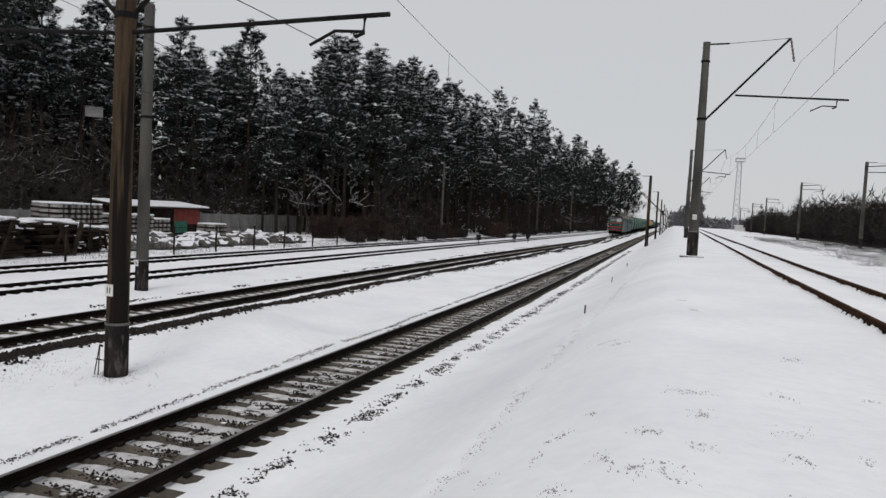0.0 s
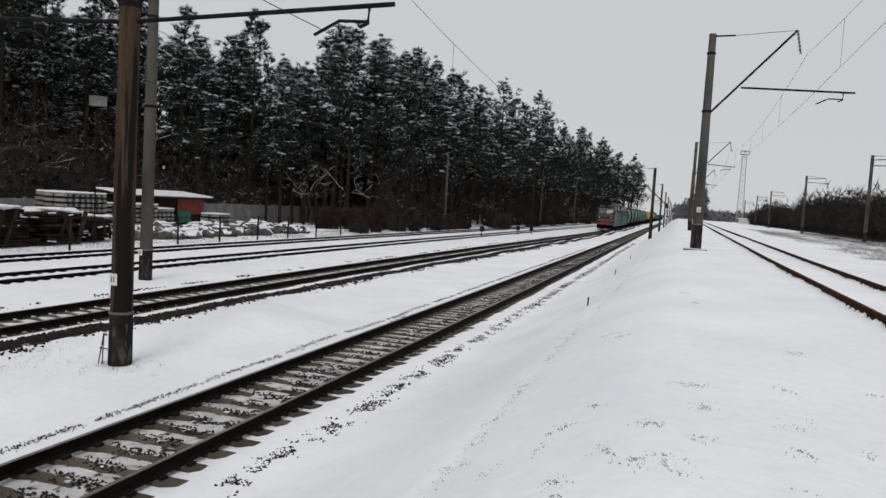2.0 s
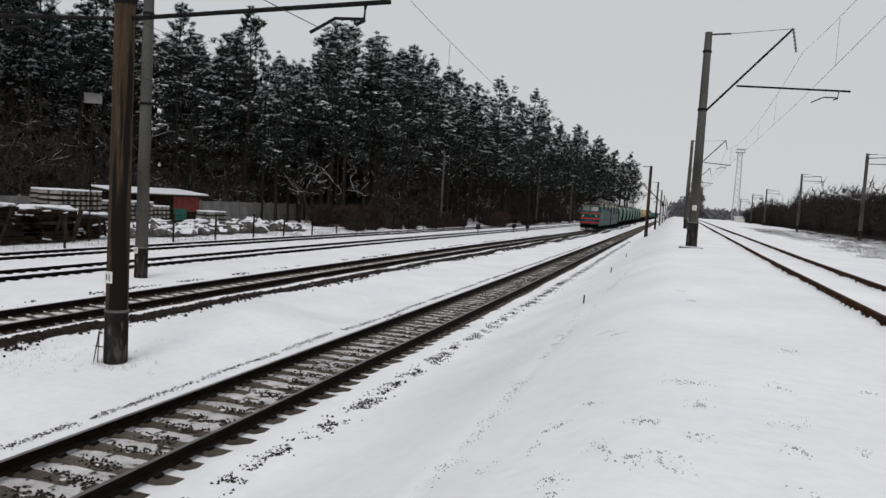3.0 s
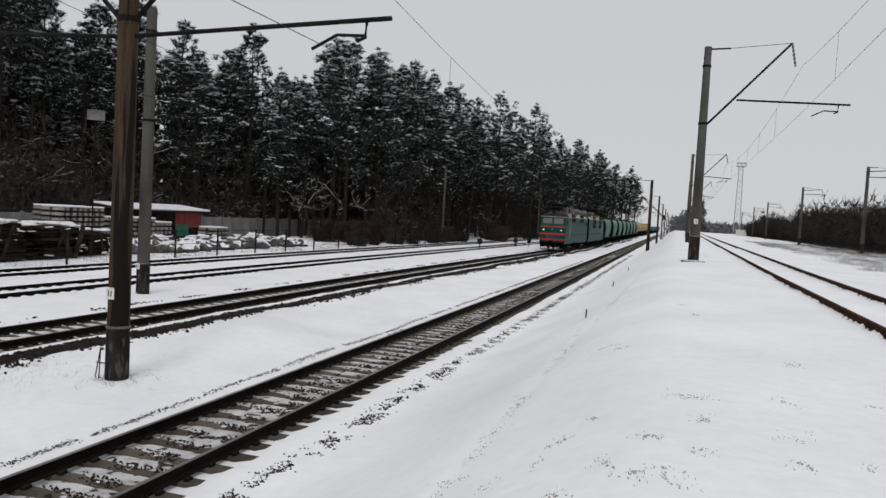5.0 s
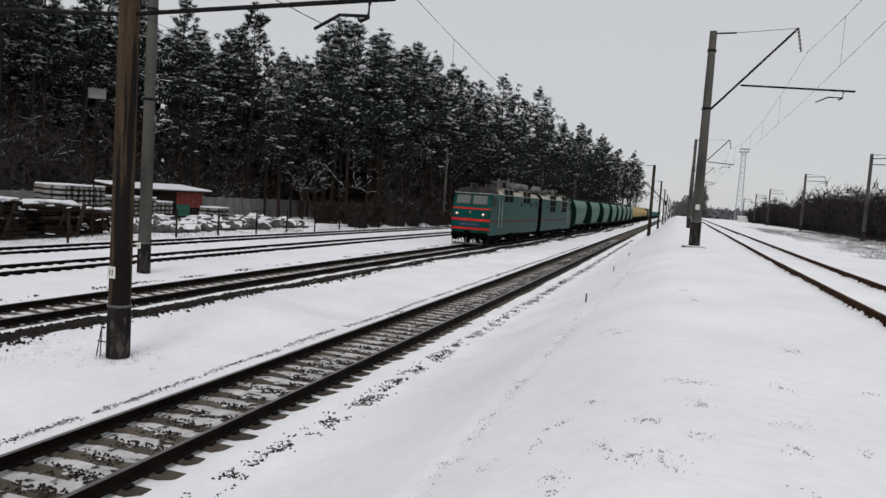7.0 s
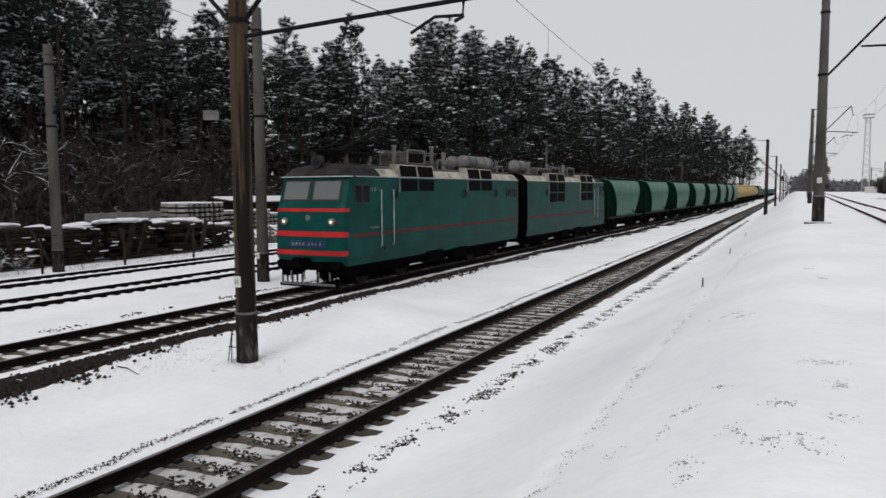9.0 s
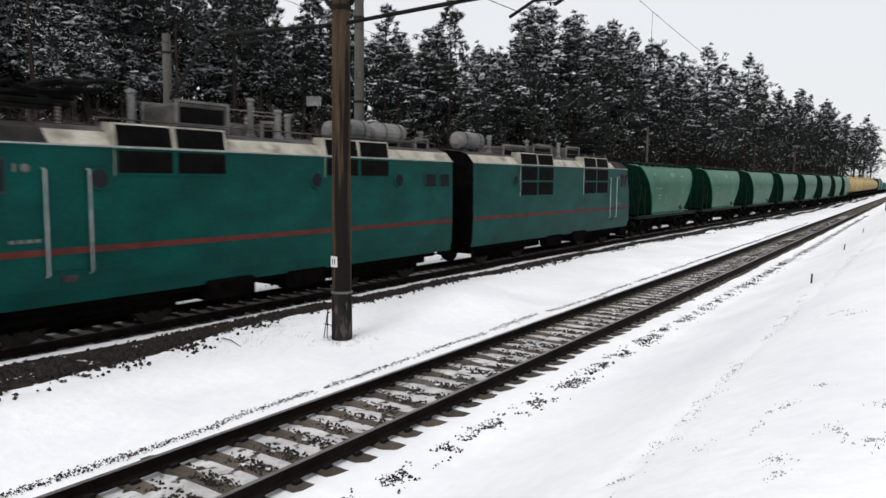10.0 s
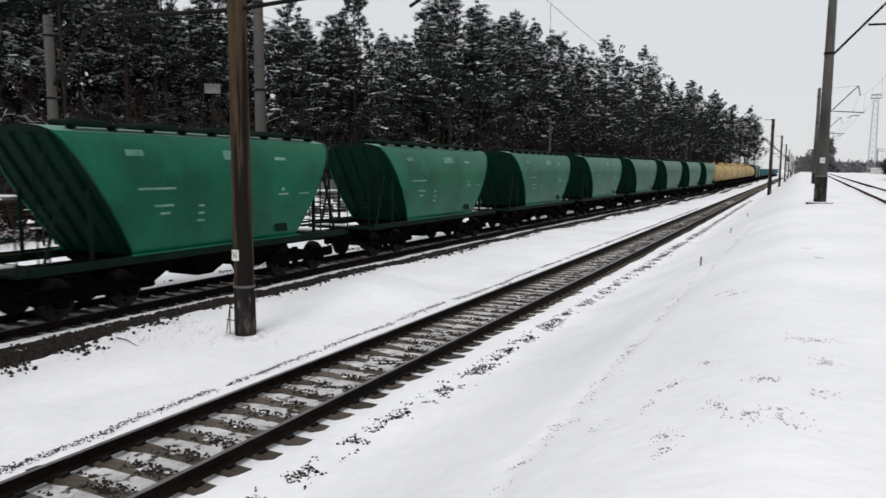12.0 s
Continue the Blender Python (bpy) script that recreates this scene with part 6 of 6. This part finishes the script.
    # rubble under snow
    for _ in range(92):
        y = rng.uniform(37.5, 60)
        x = -33.6 - rng.uniform(0, 3.2)
        r = rng.uniform(0.25, 0.85)
        bm = bmesh.new()
        bmesh.ops.create_icosphere(bm, subdivisions=2, radius=r)
        for v in bm.verts:
            v.co *= 1 + 0.55 * noise.noise(v.co * 1.9 / r ** 0.5 + Vector((x, y, 0)))
            v.co.z *= 0.75
        me = bpy.data.meshes.new("boulder")
        bm.to_mesh(me)
        bm.free()
        me.materials.append(M["rubble"])
        me.materials.append(M["snow_cap"])
        for p in me.polygons:
            p.material_index = 1 if p.normal.z > 0.55 else 0
        z = 0.0 + rng.uniform(0, 0.55) * (1 if rng.random() < 0.5 else 0)
        b = part("boulder", me, None, at=pose(x, y, z + 0.1, 0, 0, rng.uniform(0, 360)))
        tagged(b, "grey broken rock capped with snow behind the fence", "boulder", "snow-capped rubble")
    # white board on a thin pole
    sb = thing("sign_board", "small blank white board on a thin pole", "sign board", at=pose(-33.0, 33.4, -0.1))
    g = Geo()
    g.tube([(0, 0, 0), (0, 0, 8.7)], 0.04, 6)
    part("pole", g, M["timber"], sb)
    g = Geo()
    g.box((0.1, -0.06, 8.4), (0.95, 0.05, 0.6), 0, 0.015, Matrix.Rotation(radians(45), 3, "Z"))
    part("board", g, M["tank_grey"], sb)


def build_tower():
    tw = thing("lighting_tower", "tall grey lattice lighting tower in the distance", "lighting tower", at=pose(26.0, 370, 1.5))
    H = 33.0
    for sx in (-1, 1):
        for sy in (-1, 1):
            g = Geo()
            g.tube([(sx * 1.5, sy * 1.5, 0), (sx * 0.9, sy * 0.9, H)], 0.1, 5)
            part("leg", g, M["far_grey"], tw)
    for k in range(12):
        z0, z1 = k * H / 12, (k + 1) * H / 12
        w0, w1 = 1.5 - 0.6 * z0 / H, 1.5 - 0.6 * z1 / H
        for sy in (-1, 1):
            g = Geo()
            g.tube([(-w0, sy * w0, z0), (w1, sy * w1, z1)], 0.045, 4)
            g.tube([(w0, sy * w0, z0), (-w1, sy * w1, z1)], 0.045, 4)
            part("brace", g, M["far_grey"], tw)
    g = Geo()
    g.box((0, 0, H + 0.2), (4.2, 3.2, 0.3), 0, 0.05)
    g.tube([(-2.1, -1.6, H + 1.6), (2.1, -1.6, H + 1.6)], 0.12, 5)
    for sx in (-2.1, 0, 2.1):
        g.tube([(sx, -1.6, H), (sx, -1.6, H + 1.8)], 0.1, 5)
    part("platform", g, M["far_grey"], tw)
    for sx in (-1.5, -0.5, 0.5, 1.5):
        g = Geo()
        g.box((sx, -1.7, H + 1.5), (0.7, 0.5, 0.8), 0, 0.05)
        part("floodlight", g, M["far_grey"], tw)


def build_small():
    rng = random.Random(41)
    pg = thing("marker_peg", "short dark iron peg in the snow of the bank", "peg", "marker pegs", at=pose(-2.27, 19.6, ground_height(-2.27, 19.6)))
    g = Geo()
    g.tube([(0, 0, -0.2), (0.01, 0, 0.24)], 0.022, 6)
    part("rod", g, M["iron"], pg)
    for x, y in ((-2.9, 46.0), (-2.7, 33.0)):
        copy_thing(pg, pose(x, y, ground_height(x, y), 0, 4, 0))
    # dry grass on the shelf; stalks at the footprints stand in for dent shade
    g = Geo()
    def tuft(x, y, n, h, spread):
        z = ground_height(x, y)
        for _ in range(n):
            a, b = x + rng.gauss(0, spread), y + rng.gauss(0, spread)
            z = ground_height(a, b)
            d = (rng.gauss(0, 0.7) * h, rng.gauss(0, 0.7) * h)
            g.face(((a - 0.004, b, z - 0.01), (a + 0.004, b, z - 0.01), (a + d[0], b + d[1], z + h * rng.uniform(0.3, 1.0))))
    for x, y in ((0.23, 7.07), (0.1, 7.15), (1.05, 7.35), (0.99, 6.13), (0.96, 5.41), (-0.07, 5.68), (-0.15, 4.85), (-0.66, 4.6), (-0.84, 6.0), (0.26, 5.45), (0.3, 6.4), (1.7, 5.2),
                 (0.05, 4.75), (-0.38, 5.1), (-1.8, 9.0), (-1.82, 9.3), (-1.79, 5.92), (-1.7, 5.8), (-1.75, 7.2), (-1.9, 13.0), (-2.0, 16.0), (-0.95, 11.0), (0.4, 14.2), (1.4, 9.5)):
        for _ in range(4):
            tuft(x + rng.gauss(0, 0.09), y + rng.gauss(0, 0.09), 4, 0.018, 0.035)
    for _ in range(46):
        y = 6 + 34 * rng.random()
        tuft(-1.8 + rng.gauss(0, 0.12), y, 3, 0.014, 0.03)
    # rough weeds beyond the single track
    for _ in range(2300):
        y = 14 + 120 * rng.random() ** 1.3
        x = 8.0 + 0.02 * y + rng.uniform(0, 10)
        if clump(x, y, 0.25, 8) > -0.1:
            tuft(x, y, 12, 0.42, 0.3)
    for _ in range(1500):
        y = 30 + 110 * rng.random()
        x = 13.5 + 0.045 * y + rng.uniform(0, 7)
        if clump(x, y, 0.3, 18) > -0.05:
            tuft(x, y, 14, 0.75, 0.4)
    # rank weeds in the yard behind the fence
    for _ in range(700):
        y = 12 + 75 * rng.random()
        x = line_c2(y) - 2.1 - 5.5 * rng.random() ** 1.5
        if clump(x, y, 0.3, 12) > -0.15:
            tuft(x, y, 9, 0.5, 0.3)
    # at the mast's foot and on the strip between the tracks
    for _ in range(40):
        tuft(-10.76 + rng.gauss(0.15, 0.35), 11.5 + rng.gauss(0, 0.3), 5, 0.1, 0.05)
    for _ in range(60):
        tuft(-12.4 + rng.gauss(0, 0.8), 11.2 + rng.gauss(0, 1.2), 4, 0.05, 0.09)
    for _ in range(26):
        tuft(-12.6 + rng.gauss(0, 0.4), 10.5 + rng.gauss(0, 0.8), 6, 0.1, 0.08)
    clods = Geo()
    for x, y in ((0.23, 7.07), (0.1, 7.15), (1.05, 7.35), (0.99, 6.13), (0.96, 5.41), (-0.07, 5.68), (-0.15, 4.85), (-0.66, 4.6), (-0.84, 6.0), (0.26, 5.45), (0.3, 6.4),
                 (0.05, 4.75), (-0.38, 5.1), (-0.95, 11.0), (0.4, 14.2), (1.4, 9.5), (-1.78, 5.0), (-1.82, 5.3), (-1.78, 5.9), (-1.8, 6.6), (-1.8, 8.2), (-1.78, 7.3), (-1.8, 9.1), (-1.82, 12.0), (-1.9, 15.0), (0.29, 6.35), (0.07, 4.97), (1.39, 5.69), (-0.63, 6.55),
                 (0.16, 15.9), (-0.7, 10.4), (-0.95, 5.5), (-1.3, 5.3), (-0.62, 4.3), (1.9, 7.8), (0.9, 4.6)):
        turn = rng.uniform(0, 3.14)
        for _ in range(18):
            e, o = rng.gauss(0, 0.075), rng.gauss(0, 0.03)
            a, b = x + e * math.cos(turn) - o * math.sin(turn), y + e * math.sin(turn) + o * math.cos(turn)
            stone_mesh_into(clods, (a, b, ground_height(a, b)), rng.uniform(0.005, 0.015), rng)
    for _ in range(900):
        b = 3.2 + 26 * rng.random() ** 1.4
        if noise.noise((b * 1.1, 3.3, 0)) > -0.05:
            a = -1.78 + 0.004 * (b - 5) + 0.1 * noise.noise((b * 0.7, 1.0, 4.0)) + rng.gauss(0, 0.05)
            stone_mesh_into(clods, (a, b, ground_height(a, b)), rng.uniform(0.005, 0.016), rng)
    tagged(part("snow_crumbs", clods, M["dent_shade_snow"]), "small clods of trodden snow with dent shade in their grey", "snow", kind="stuff")
    tagged(part("dry_grass", g, M["twig"]), "scattered dry grass stalks poking through the snow", "grass", kind="stuff")
    for x0, y0, x1, y1 in ((-13.1, 10.2, -12.1, 9.9), (-12.2, 12.6, -11.4, 12.4)):
        g = Geo()
        g.tube([(x0, y0, ground_height(x0, y0) + 0.02), ((x0 + x1) / 2, (y0 + y1) / 2, ground_height((x0 + x1) / 2, (y0 + y1) / 2) + 0.06), (x1, y1, ground_height(x1, y1) + 0.01)], [0.014, 0.012, 0.006], 5)
        tagged(part("fallen_stick", g, M["timber"]), "thin dark stick lying on the snow", "stick", "fallen sticks")
    rd = thing("guy_rods", "two thin rods leaning against the near mast's foot", "rod", at=pose(-11.12, 11.5, -0.12))
    for dx in (-0.06, 0.05):
        g = Geo()
        g.tube([(dx, 0, -0.1), (0.06, 0.02, 0.62)], 0.012, 5)
        part("rod", g, M["iron"], rd)
    # far hut
    h = thing("hut", "small pale hut far along the single track", "hut", at=pose(24.5, 320, 1.6))
    g = Geo()
    g.box((0, 0, 1.1), (4, 4, 2.2), 0, 0.05)
    part("wall", g, M["white_paint"], h)
    g = Geo()
    g.box((0, 0, 2.35), (4.8, 4.8, 0.4), 0, 0.12)
    part("roof", g, M["snow_cap"], h)


build_yard()
build_tower()
build_small()


def motions():
    times = [0.5 * i for i in range(25)]
    for car, s in TRAIN:
        rows = []
        for t in times:
            y = train_front(t) + s
            slope = (line_b(y + 4) - line_b(y - 4)) / 8
            rows.append((t, pose(line_b(y), y, 0, 0, 0, -math.degrees(math.atan(slope)))))
        walk(car, rows)
    for w, y, r in ROLLING:
        rate = math.degrees(SPEED / r)
        walk(w, [(i / FPS, pose(0, y, r, (rate * i / FPS) % 360)) for i in range(12 * FPS + 1)])


motions()
